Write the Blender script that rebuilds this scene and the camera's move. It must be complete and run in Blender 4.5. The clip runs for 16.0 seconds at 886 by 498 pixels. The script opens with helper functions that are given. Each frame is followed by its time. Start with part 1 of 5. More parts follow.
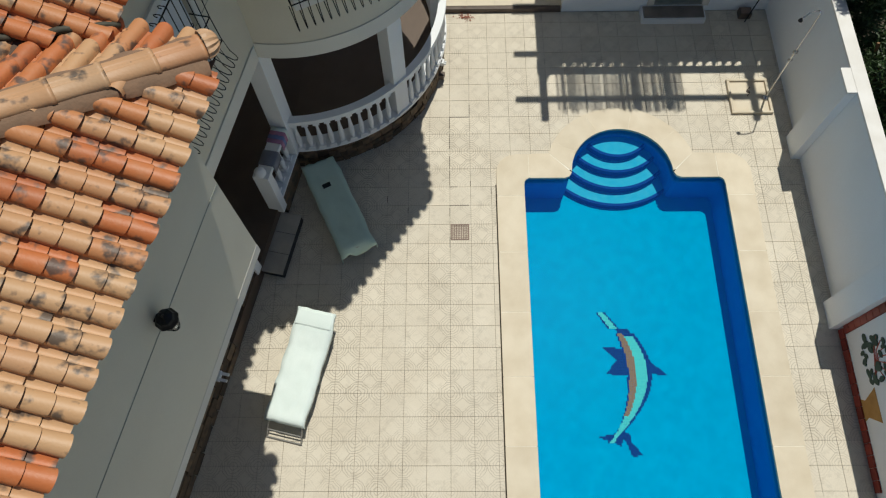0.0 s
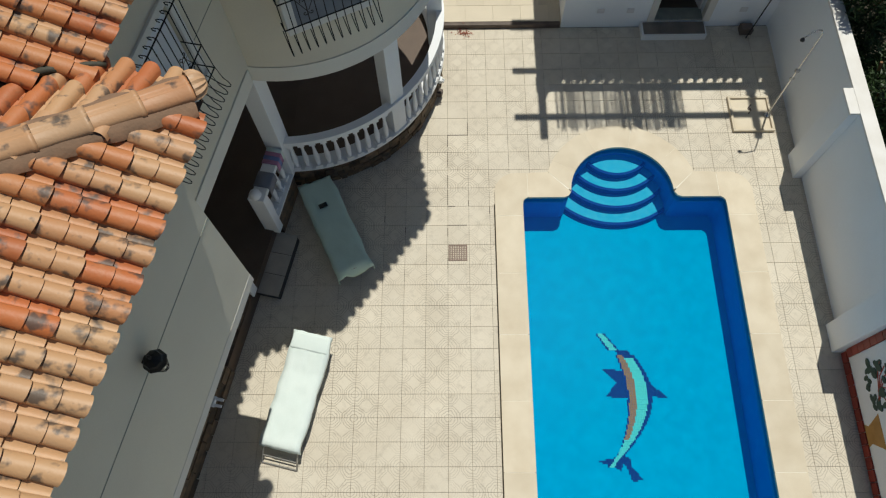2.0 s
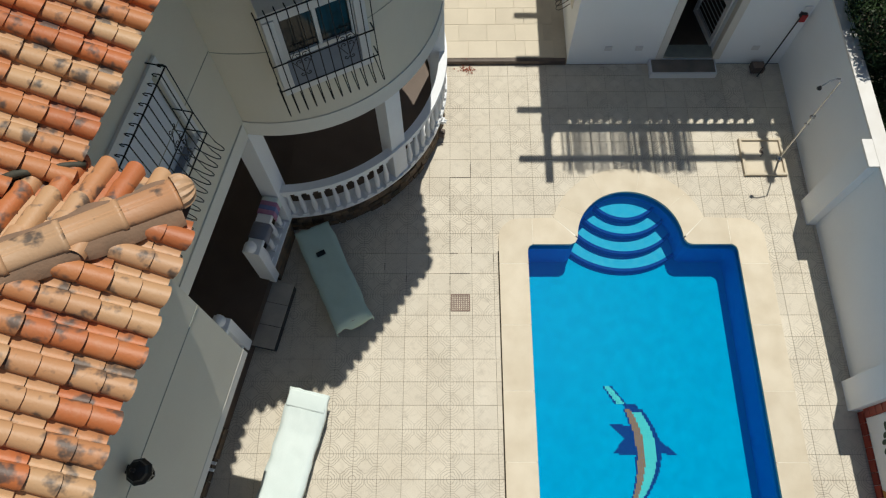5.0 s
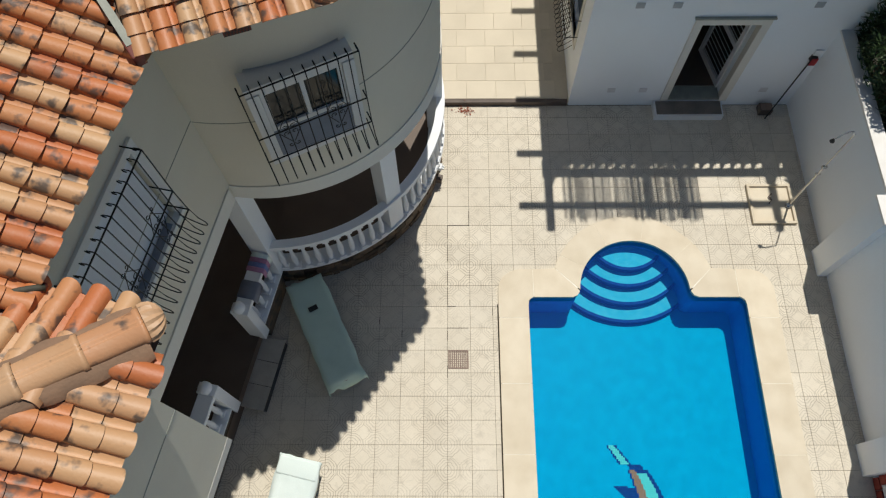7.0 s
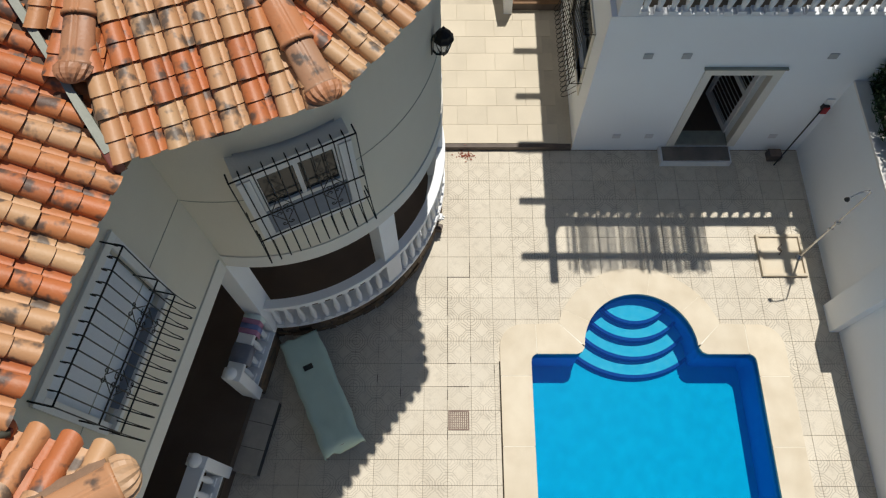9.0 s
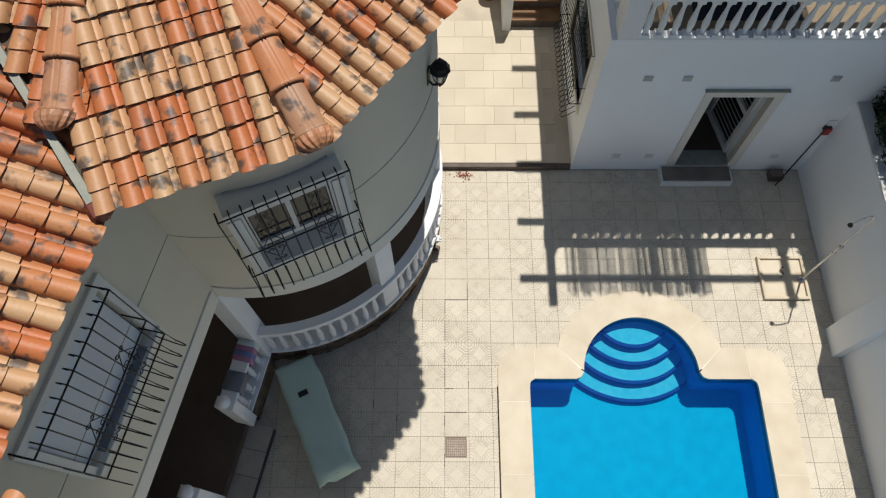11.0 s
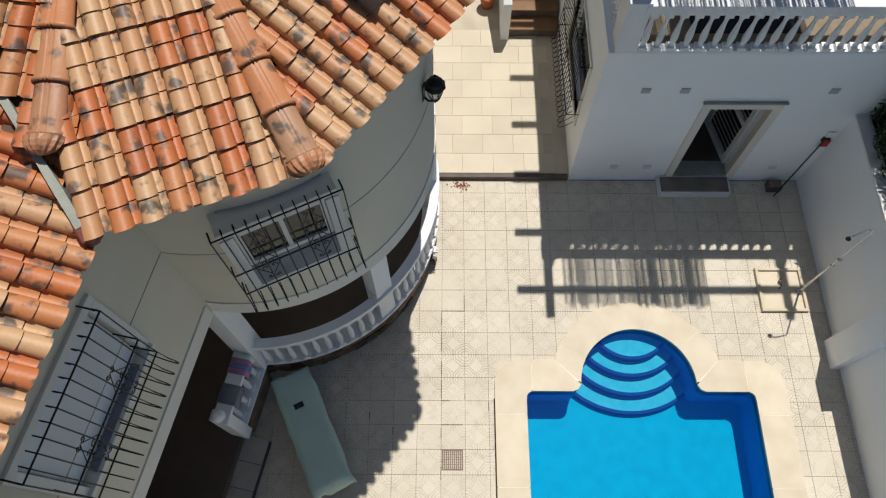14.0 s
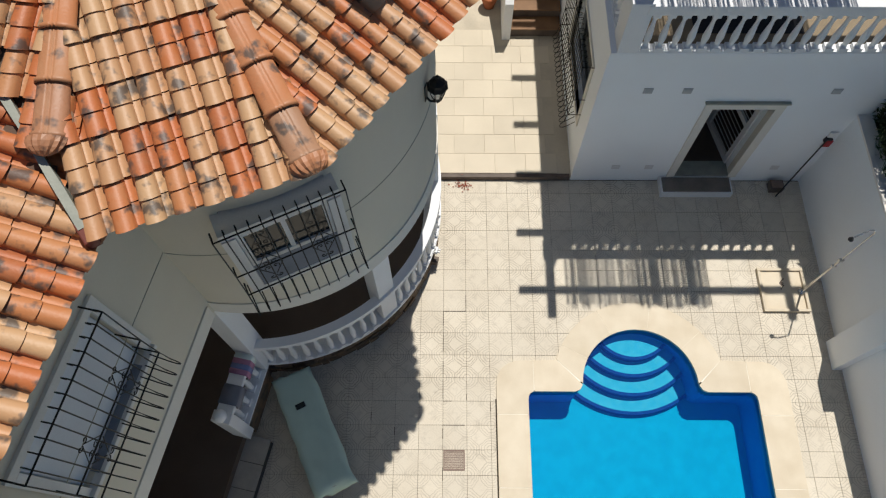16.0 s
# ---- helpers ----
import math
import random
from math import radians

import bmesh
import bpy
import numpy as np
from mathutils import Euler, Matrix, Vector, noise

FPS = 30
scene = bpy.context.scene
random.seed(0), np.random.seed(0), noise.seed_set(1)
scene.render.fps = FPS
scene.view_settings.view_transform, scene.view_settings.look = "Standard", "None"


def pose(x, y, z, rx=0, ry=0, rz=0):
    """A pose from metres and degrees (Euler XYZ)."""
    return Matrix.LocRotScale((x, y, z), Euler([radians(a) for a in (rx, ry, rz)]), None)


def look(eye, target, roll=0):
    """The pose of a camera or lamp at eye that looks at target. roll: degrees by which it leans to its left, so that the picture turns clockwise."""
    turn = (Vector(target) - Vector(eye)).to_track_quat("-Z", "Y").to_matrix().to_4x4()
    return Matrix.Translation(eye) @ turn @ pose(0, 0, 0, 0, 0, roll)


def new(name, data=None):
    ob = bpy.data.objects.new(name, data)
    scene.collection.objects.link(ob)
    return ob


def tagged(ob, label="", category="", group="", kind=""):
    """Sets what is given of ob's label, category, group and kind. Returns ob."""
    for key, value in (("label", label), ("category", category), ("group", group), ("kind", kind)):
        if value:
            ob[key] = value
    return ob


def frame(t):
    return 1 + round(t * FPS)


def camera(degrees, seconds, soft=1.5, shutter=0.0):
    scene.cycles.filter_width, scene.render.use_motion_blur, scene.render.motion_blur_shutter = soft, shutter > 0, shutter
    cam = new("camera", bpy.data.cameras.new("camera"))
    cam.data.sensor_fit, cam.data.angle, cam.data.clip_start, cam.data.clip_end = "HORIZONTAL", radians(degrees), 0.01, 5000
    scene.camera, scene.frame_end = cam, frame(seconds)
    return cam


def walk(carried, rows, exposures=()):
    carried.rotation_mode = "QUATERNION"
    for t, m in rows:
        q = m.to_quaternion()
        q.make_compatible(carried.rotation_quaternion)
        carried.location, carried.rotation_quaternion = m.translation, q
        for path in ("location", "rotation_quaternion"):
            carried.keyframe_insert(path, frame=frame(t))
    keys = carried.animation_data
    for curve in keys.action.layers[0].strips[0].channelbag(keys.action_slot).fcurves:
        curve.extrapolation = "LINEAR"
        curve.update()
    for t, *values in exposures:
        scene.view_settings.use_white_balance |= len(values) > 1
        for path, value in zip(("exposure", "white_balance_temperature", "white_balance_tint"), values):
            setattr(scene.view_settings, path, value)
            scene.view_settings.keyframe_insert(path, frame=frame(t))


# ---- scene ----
cam = camera(64.4, 16.0, 1.2)
PATH = [
    (0, (-1.2, -5.812, 10.53), (-1.228, -5.024, 8.692), -2.2),
    (0.5, (-1.185, -5.761, 10.535), (-1.215, -4.97, 8.699), -2.3),
    (1, (-1.19, -5.658, 10.52), (-1.219, -4.867, 8.683), -2.2),
    (1.5, (-1.17, -5.568, 10.53), (-1.201, -4.778, 8.693), -2.3),
    (2, (-1.147, -5.474, 10.532), (-1.178, -4.682, 8.696), -2.4),
    (2.5, (-1.138, -5.293, 10.538), (-1.166, -4.506, 8.7), -2.1),
    (3, (-1.145, -5.172, 10.51), (-1.174, -4.379, 8.675), -2.2),
    (5.5, (-1.231, -4.411, 10.474), (-1.254, -3.618, 8.638), -1.6),
    (6, (-1.209, -4.195, 10.466), (-1.233, -3.396, 8.633), -1.7),
    (6.5, (-1.194, -3.95, 10.426), (-1.218, -3.148, 8.594), -1.7),
    (7, (-1.222, -3.725, 10.385), (-1.239, -2.923, 8.553), -1.2),
    (7.5, (-1.231, -3.547, 10.376), (-1.244, -2.743, 8.545), -0.9),
    (8, (-1.262, -3.313, 10.365), (-1.274, -2.507, 8.535), -0.8),
    (8.5, (-1.261, -3.098, 10.357), (-1.273, -2.287, 8.529), -0.7),
    (9, (-1.263, -2.885, 10.355), (-1.273, -2.071, 8.528), -0.6),
    (9.5, (-1.266, -2.689, 10.351), (-1.277, -1.87, 8.527), -0.6),
    (12, (-1.192, -2.52, 10.345), (-1.198, -1.7, 8.521), -0.3),
    (12.5, (-1.176, -2.499, 10.355), (-1.183, -1.679, 8.531), -0.3),
    (13, (-1.186, -2.462, 10.359), (-1.194, -1.64, 8.536), -0.3),
    (13.5, (-1.181, -2.419, 10.372), (-1.191, -1.596, 8.55), -0.4),
    (14, (-1.187, -2.391, 10.371), (-1.195, -1.567, 8.549), -0.3),
    (14.5, (-1.201, -2.403, 10.376), (-1.21, -1.58, 8.553), -0.4),
    (15, (-1.227, -2.38, 10.386), (-1.239, -1.556, 8.564), -0.5),
    (15.5, (-1.224, -2.347, 10.381), (-1.235, -1.525, 8.558), -0.4),
    (16, (-1.202, -2.378, 10.367), (-1.212, -1.555, 8.544), -0.4),
]
walk(cam, [(t, look(eye, target, roll)) for t, eye, target, roll in PATH], [(0, -0.2, 6500, 5), (3, -0.18, 6500, 5), (5.5, -0.12, 6500, 7), (9, 0.0, 6500, 9), (16, 0.02, 6500, 10)])

# ---- light ----
SUN = Vector((0.136, 0.328, 1.0)).normalized()
world = bpy.data.worlds.new("world")
scene.world = world
world.use_nodes = True
wn = world.node_tree
sky = wn.nodes.new("ShaderNodeTexSky")
sky.sky_type = "NISHITA"
sky.sun_disc = False
sky.ozone_density, sky.dust_density = 3.0, 0.5
sky.sun_elevation = math.asin(SUN.z)
sky.sun_rotation = math.atan2(SUN.x, SUN.y)
wn.nodes["Background"].inputs["Strength"].default_value = 0.051
wn.links.new(sky.outputs[0], wn.nodes["Background"].inputs[0])
sun = new("sun", bpy.data.lights.new("sun", "SUN"))
sun.data.energy, sun.data.angle, sun.data.color = 4.05, radians(0.55), (1.0, 0.955, 0.885)
sun.matrix_world = look(SUN * 60, (0, 0, 0))


# ---- materials ----
def material(name, base, rough=0.7, other=None, scale=6.0, amount=0.5, grain=60.0, bump=0.15, metal=0.0, spec=0.4, per_object=0.0):
    """Two-scale mottled surface: a broad stain between base and other, a fine grain that also gives relief."""
    m = bpy.data.materials.new(name)
    m.use_nodes = True
    t = m.node_tree
    b = t.nodes["Principled BSDF"]
    b.inputs["Roughness"].default_value, b.inputs["Metallic"].default_value = rough, metal
    b.inputs["Specular IOR Level"].default_value = spec
    g = t.nodes.new("ShaderNodeNewGeometry")
    n1, n2 = t.nodes.new("ShaderNodeTexNoise"), t.nodes.new("ShaderNodeTexNoise")
    n1.inputs["Scale"].default_value, n1.inputs["Detail"].default_value = scale, 5.0
    n2.inputs["Scale"].default_value, n2.inputs["Detail"].default_value = grain, 3.0
    t.links.new(g.outputs["Position"], n1.inputs["Vector"])
    t.links.new(g.outputs["Position"], n2.inputs["Vector"])
    r = t.nodes.new("ShaderNodeMapRange")
    r.inputs[1].default_value, r.inputs[2].default_value, r.inputs[4].default_value = 0.35, 0.72, amount
    t.links.new(n1.outputs[0], r.inputs[0])
    mix = t.nodes.new("ShaderNodeMix")
    mix.data_type = "RGBA"
    mix.inputs["A"].default_value = (*base, 1)
    mix.inputs["B"].default_value = (*(other or [c * 0.75 for c in base]), 1)
    t.links.new(r.outputs[0], mix.inputs["Factor"])
    hsv = t.nodes.new("ShaderNodeHueSaturation")
    t.links.new(mix.outputs["Result"], hsv.inputs["Color"])
    v = t.nodes.new("ShaderNodeMapRange")
    v.inputs[3].default_value, v.inputs[4].default_value = 0.9, 1.1
    t.links.new(n2.outputs[0], v.inputs[0])
    last = v.outputs[0]
    if per_object:
        oi = t.nodes.new("ShaderNodeObjectInfo")
        pr = t.nodes.new("ShaderNodeMapRange")
        pr.inputs[3].default_value, pr.inputs[4].default_value = 1 - per_object, 1 + per_object
        t.links.new(oi.outputs["Random"], pr.inputs[0])
        mu = t.nodes.new("ShaderNodeMath")
        mu.operation = "MULTIPLY"
        t.links.new(last, mu.inputs[0])
        t.links.new(pr.outputs[0], mu.inputs[1])
        last = mu.outputs[0]
    t.links.new(last, hsv.inputs["Value"])
    t.links.new(hsv.outputs[0], b.inputs["Base Color"])
    if bump:
        bp = t.nodes.new("ShaderNodeBump")
        bp.inputs["Strength"].default_value, bp.inputs["Distance"].default_value = bump, 0.01
        t.links.new(n2.outputs[0], bp.inputs["Height"])
        t.links.new(bp.outputs[0], b.inputs["Normal"])
    return m


def roof_tile_material(name, ends, stops, soot_from=0.52, joined=False):
    """Sandy, orange and sooted clay, one mood a tile."""
    m = material(name, (0.62, 0.36, 0.17), 0.5, bump=0.2, grain=45, spec=0.45)
    t = m.node_tree
    b = t.nodes["Principled BSDF"]
    oi = t.nodes.new("ShaderNodeObjectInfo")
    ramp = t.nodes.new("ShaderNodeValToRGB")
    e = ramp.color_ramp.elements
    e[0].position, e[0].color = 0.0, (*ends[0], 1)
    e[1].position, e[1].color = 1.0, (*ends[1], 1)
    for p, c in stops:
        el = e.new(p)
        el.color = (*c, 1)
    g = t.nodes.new("ShaderNodeNewGeometry")
    pick = g.outputs["Random Per Island"] if joined else oi.outputs["Random"]
    t.links.new(pick, ramp.inputs[0])
    add = t.nodes.new("ShaderNodeVectorMath")
    add.operation = "MULTIPLY_ADD"
    add.inputs[1].default_value = (1, 1, 1)
    comb = t.nodes.new("ShaderNodeCombineXYZ")
    tm = t.nodes.new("ShaderNodeMath")
    tm.operation = "MULTIPLY"
    tm.inputs[1].default_value = 37.0
    t.links.new(pick, tm.inputs[0])
    t.links.new(tm.outputs[0], comb.inputs[0])
    t.links.new(tm.outputs[0], comb.inputs[2])
    t.links.new(g.outputs["Position"], add.inputs[0])
    t.links.new(comb.outputs[0], add.inputs[2])
    soot, pale = t.nodes.new("ShaderNodeTexNoise"), t.nodes.new("ShaderNodeTexNoise")
    soot.inputs["Scale"].default_value, soot.inputs["Detail"].default_value = 7.0, 3.5
    soot.inputs["Roughness"].default_value = 0.55
    pale.inputs["Scale"].default_value, pale.inputs["Detail"].default_value = 9.0, 4.0
    t.links.new(add.outputs[0], soot.inputs["Vector"])
    t.links.new(add.outputs[0], pale.inputs["Vector"])
    r1, r2 = t.nodes.new("ShaderNodeMapRange"), t.nodes.new("ShaderNodeMapRange")
    r1.inputs[1].default_value, r1.inputs[2].default_value, r1.inputs[4].default_value = soot_from + 0.02, soot_from + 0.12, 0.86
    r2.inputs[1].default_value, r2.inputs[2].default_value, r2.inputs[4].default_value = 0.48, 0.78, 0.22
    t.links.new(soot.outputs[0], r1.inputs[0])
    t.links.new(pale.outputs[0], r2.inputs[0])
    m1, m2 = t.nodes.new("ShaderNodeMix"), t.nodes.new("ShaderNodeMix")
    m1.data_type = m2.data_type = "RGBA"
    m1.inputs["B"].default_value = (0.48, 0.33, 0.20, 1)
    m2.inputs["B"].default_value = (0.07, 0.06, 0.052, 1)
    t.links.new(r2.outputs[0], m1.inputs["Factor"])
    t.links.new(ramp.outputs[0], m1.inputs["A"])
    t.links.new(r1.outputs[0], m2.inputs["Factor"])
    t.links.new(m1.outputs["Result"], m2.inputs["A"])
    t.links.new(m2.outputs["Result"], b.inputs["Base Color"])
    return m


def paving_material(t_size, x0, y0):
    """Cream pressed tiles with nested grooves round every corner, and grime in them."""
    m = material("paving", (0.67, 0.61, 0.50), 0.8, (0.58, 0.515, 0.41), 1.6, 0.7, 70, 0.3, per_object=0.05)
    t = m.node_tree
    b = t.nodes["Principled BSDF"]
    g = t.nodes.new("ShaderNodeNewGeometry")
    sep = t.nodes.new("ShaderNodeSeparateXYZ")
    t.links.new(g.outputs["Position"], sep.inputs[0])

    def mth(op, a, bb=None):
        n = t.nodes.new("ShaderNodeMath")
        n.operation = op
        for i, q in enumerate((a, bb)):
            if q is None:
                continue
            if isinstance(q, (int, float)):
                n.inputs[i].default_value = q
            else:
                t.links.new(q, n.inputs[i])
        return n.outputs[0]

    p = t_size
    wob = t.nodes.new("ShaderNodeTexNoise")
    wob.inputs["Scale"].default_value = 9.0
    t.links.new(g.outputs["Position"], wob.inputs["Vector"])
    ax = mth("ABSOLUTE", mth("SUBTRACT", mth("FRACT", mth("DIVIDE", mth("SUBTRACT", sep.outputs[0], x0 - 20 * p), p)), 0.5))
    ay = mth("ABSOLUTE", mth("SUBTRACT", mth("FRACT", mth("DIVIDE", mth("SUBTRACT", sep.outputs[1], y0 - 40 * p), p)), 0.5))
    bx, by = mth("SUBTRACT", 0.5, ax), mth("SUBTRACT", 0.5, ay)
    d = mth("MAXIMUM", mth("MAXIMUM", bx, by), mth("MULTIPLY", mth("ADD", bx, by), 0.72))
    d = mth("ADD", d, mth("MULTIPLY", mth("SUBTRACT", wob.outputs[0], 0.5), 0.16))
    groove = None
    for r in (0.16, 0.28, 0.39, 0.48):
        line = mth("LESS_THAN", mth("ABSOLUTE", mth("SUBTRACT", d, r)), 0.016)
        groove = line if groove is None else mth("MAXIMUM", groove, line)
    worn = t.nodes.new("ShaderNodeTexNoise")
    worn.inputs["Scale"].default_value, worn.inputs["Detail"].default_value = 0.9, 7.0
    t.links.new(g.outputs["Position"], worn.inputs["Vector"])
    wr = t.nodes.new("ShaderNodeMapRange")
    wr.inputs[1].default_value, wr.inputs[2].default_value, wr.inputs[3].default_value, wr.inputs[4].default_value = 0.38, 0.64, 0.06, 0.56
    t.links.new(worn.outputs[0], wr.inputs[0])
    mix = t.nodes.new("ShaderNodeMix")
    mix.data_type = "RGBA"
    old = b.inputs["Base Color"].links[0].from_socket
    t.links.new(old, mix.inputs["A"])
    mix.inputs["B"].default_value = (0.27, 0.225, 0.17, 1)
    t.links.new(mth("MULTIPLY", groove, wr.outputs[0]), mix.inputs["Factor"])
    # blotchy grime over the tiles
    gr = t.nodes.new("ShaderNodeTexNoise")
    gr.inputs["Scale"].default_value, gr.inputs["Detail"].default_value, gr.inputs["Roughness"].default_value = 7.0, 8.0, 0.68
    t.links.new(g.outputs["Position"], gr.inputs["Vector"])
    gm = t.nodes.new("ShaderNodeMapRange")
    gm.inputs[1].default_value, gm.inputs[2].default_value, gm.inputs[4].default_value = 0.52, 0.82, 0.55
    t.links.new(gr.outputs[0], gm.inputs[0])
    mix2 = t.nodes.new("ShaderNodeMix")
    mix2.data_type = "RGBA"
    mix2.inputs["B"].default_value = (0.30, 0.26, 0.20, 1)
    t.links.new(gm.outputs[0], mix2.inputs["Factor"])
    t.links.new(mix.outputs["Result"], mix2.inputs["A"])
    t.links.new(mix2.outputs["Result"], b.inputs["Base Color"])
    return m


TILE, TX0, TY0 = 0.349, -1.245, -0.853
PAVING = paving_material(TILE, TX0, TY0)
PASSAGE = material("passage_tile", (0.62, 0.55, 0.43), 0.75, (0.50, 0.44, 0.34), 1.5, 0.5, 80, 0.1, per_object=0.05)
GROUT = material("grout", (0.30, 0.25, 0.19), 0.9, (0.05, 0.04, 0.03), 1.7, 1.0, 30, 0.2)
COPING = material("coping_stone", (0.67, 0.59, 0.455), 0.65, (0.52, 0.43, 0.30), 2.6, 0.6, 120, 0.14, per_object=0.05)
COPING_JOINT = material("coping_joint", (0.84, 0.80, 0.70), 0.8, (0.62, 0.55, 0.43), 3.0, 0.6, 90, 0.15)
PLASTER = material("house_plaster", (0.67, 0.63, 0.52), 0.85, (0.57, 0.53, 0.44), 0.9, 0.5, 130, 0.12)
BAND = material("painted_band", (0.72, 0.70, 0.63), 0.8, (0.60, 0.58, 0.54), 1.3, 0.4, 130, 0.1)
BAND_BAY = material("bay_band_plaster", (0.66, 0.63, 0.57), 0.85, (0.56, 0.53, 0.47), 1.0, 0.5, 130, 0.12)
WHITE = material("white_paint", (0.80, 0.82, 0.83), 0.7, (0.68, 0.67, 0.64), 1.2, 0.35, 130, 0.1)
WHITE_WALL = material("white_render", (0.87, 0.91, 0.94), 0.85, (0.72, 0.74, 0.75), 0.7, 0.30, 110, 0.15)
CAP_WHITE = material("wall_cap_paint", (0.82, 0.80, 0.76), 0.75, (0.62, 0.58, 0.5), 2.5, 0.5, 100, 0.15)
STONE = material("plinth_stone", (0.16, 0.105, 0.062), 0.8, (0.055, 0.05, 0.04), 9.0, 0.95, 40, 0.5, per_object=0.5)
MORTAR = material("stone_mortar", (0.09, 0.075, 0.055), 0.9)
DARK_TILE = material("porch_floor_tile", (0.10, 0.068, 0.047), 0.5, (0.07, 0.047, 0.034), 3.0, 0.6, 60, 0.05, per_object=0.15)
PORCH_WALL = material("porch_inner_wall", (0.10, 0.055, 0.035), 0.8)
IRON = material("black_wrought_iron", (0.018, 0.018, 0.018), 0.45, (0.03, 0.025, 0.02), 20, 0.5, 80, 0.1, metal=0.6)
CLAY = roof_tile_material("roof_clay", ((0.52, 0.285, 0.145), (0.43, 0.135, 0.048)), ((0.22, (0.55, 0.335, 0.172)), (0.47, (0.51, 0.265, 0.125)), (0.58, (0.50, 0.20, 0.075)), (0.80, (0.51, 0.155, 0.048))))
CLAY_FAR = roof_tile_material("roof_clay_joined", ((0.52, 0.285, 0.145), (0.43, 0.135, 0.048)), ((0.22, (0.55, 0.335, 0.172)), (0.47, (0.51, 0.265, 0.125)), (0.58, (0.50, 0.20, 0.075)), (0.80, (0.51, 0.155, 0.048))), joined=True)
RIDGE = roof_tile_material("ridge_clay", ((0.44, 0.20, 0.092), (0.42, 0.15, 0.06)), ((0.4, (0.48, 0.19, 0.078)), (0.75, (0.38, 0.21, 0.12))), 0.55)
RIDGE_PALE = roof_tile_material("pale_ridge_clay", ((0.54, 0.31, 0.165), (0.50, 0.235, 0.11)), ((0.4, (0.53, 0.285, 0.14)), (0.75, (0.52, 0.33, 0.19))), 0.56)
HIP_MORTAR = material("hip_mortar", (0.28, 0.17, 0.105), 0.9, (0.18, 0.12, 0.08), 6.0, 0.8, 40, 0.4)
DECK = material("roof_bedding", (0.13, 0.085, 0.06), 0.9, (0.07, 0.055, 0.045))
LEAD = material("lead_flashing", (0.34, 0.35, 0.29), 0.6, (0.22, 0.23, 0.19), 8.0, 0.6, 60, 0.2)
TREAD = material("tread_stone", (0.25, 0.215, 0.18), 0.75, (0.16, 0.14, 0.12), 5.0, 0.8, 50, 0.25)
BITUMEN = material("bitumen", (0.05, 0.05, 0.036), 0.7, (0.09, 0.08, 0.055), 9.0, 0.8, 50, 0.3)
RED_PAINT = material("red_oxide_paint", (0.16, 0.035, 0.022), 0.6)
POOL = material("pool_mosaic", (0.0003, 0.34, 0.50), 0.7, (0.001, 0.41, 0.59), 6.0, 0.8, 26, 0.05, spec=0.03)
# the pool mosaic again, with the walls' shade put into a deeper blue
POOL_WALL_SHADE = material("shaded_blue_mosaic", (0.0003, 0.17, 0.50), 0.7, (0.001, 0.22, 0.58), 6.0, 0.8, 26, 0.05, spec=0.03)
STEP_TOP = material("step_mosaic", (0.03, 0.42, 0.55), 0.7, (0.07, 0.50, 0.60), 9.0, 0.8, 26, 0.05, spec=0.03)
NAVY = material("navy_mosaic", (0.006, 0.03, 0.11), 0.7, (0.012, 0.06, 0.18), 30.0, 0.6, 42, 0.1, spec=0.03)
NOSING = material("step_edge_mosaic", (0.004, 0.035, 0.15), 0.7, (0.01, 0.07, 0.24), 30.0, 0.7, 42, 0.1, spec=0.03)
TURQ = material("turquoise_mosaic", (0.12, 0.70, 0.56), 0.7, (0.09, 0.62, 0.50), 30.0, 0.6, 42, 0.1, spec=0.03)
OCHRE = material("ochre_mosaic", (0.36, 0.20, 0.02), 0.7, (0.29, 0.155, 0.015), 30.0, 0.6, 42, 0.1, spec=0.03)
WATERLINE = material("waterline_mosaic", (0.03, 0.20, 0.46), 0.6, (0.015, 0.12, 0.32), 24.0, 0.7, 42, 0.1, spec=0.2)
TERRACE = material("terrace_tile", (0.27, 0.21, 0.135), 0.75, (0.18, 0.14, 0.09), 5.0, 0.8, 50, 0.15)
SHEET = material("white_cotton_sheet", (0.74, 0.82, 0.78), 0.9, (0.64, 0.74, 0.70), 3.0, 0.5, 200, 0.25)
SHEET_GREEN = material("pale_green_towelling", (0.56, 0.71, 0.61), 0.95, (0.48, 0.63, 0.55), 3.0, 0.6, 200, 0.3)
STEEL = material("brushed_steel", (0.6, 0.6, 0.6), 0.25, (0.5, 0.5, 0.5), 20, 0.4, 90, 0.03, metal=1.0)
GREY_TUBE = material("grey_tube", (0.32, 0.31, 0.29), 0.4, metal=0.5)
BLACK = material("black_plastic", (0.012, 0.012, 0.014), 0.35)
GAP = material("open_joint", (0.045, 0.038, 0.03), 0.98, (0.08, 0.065, 0.05), 12.0, 0.8, 60, 0.2, spec=0.05)
DRAIN = material("rusty_drain", (0.21, 0.15, 0.12), 0.7, (0.28, 0.2, 0.16), 20, 0.6, 70, 0.3)
SHUTTER = material("pale_shutter", (0.70, 0.74, 0.79), 0.6, (0.62, 0.66, 0.71), 2.0, 0.5, 90, 0.05)
FRAME = material("window_frame_paint", (0.70, 0.70, 0.68), 0.5, (0.62, 0.62, 0.60), 3.0, 0.3, 80, 0.03)
SILL = material("grey_sill_panel", (0.20, 0.23, 0.28), 0.6, (0.15, 0.17, 0.21), 4.0, 0.6, 70, 0.08)
# near-black colour that holds the shade of the rooms behind the windows
ROOM_SHADE = material("room_shade", (0.03, 0.026, 0.024), 0.9)
WOOD = material("brown_stair_tile", (0.24, 0.13, 0.06), 0.6, (0.16, 0.085, 0.04), 5.0, 0.7, 60, 0.15)
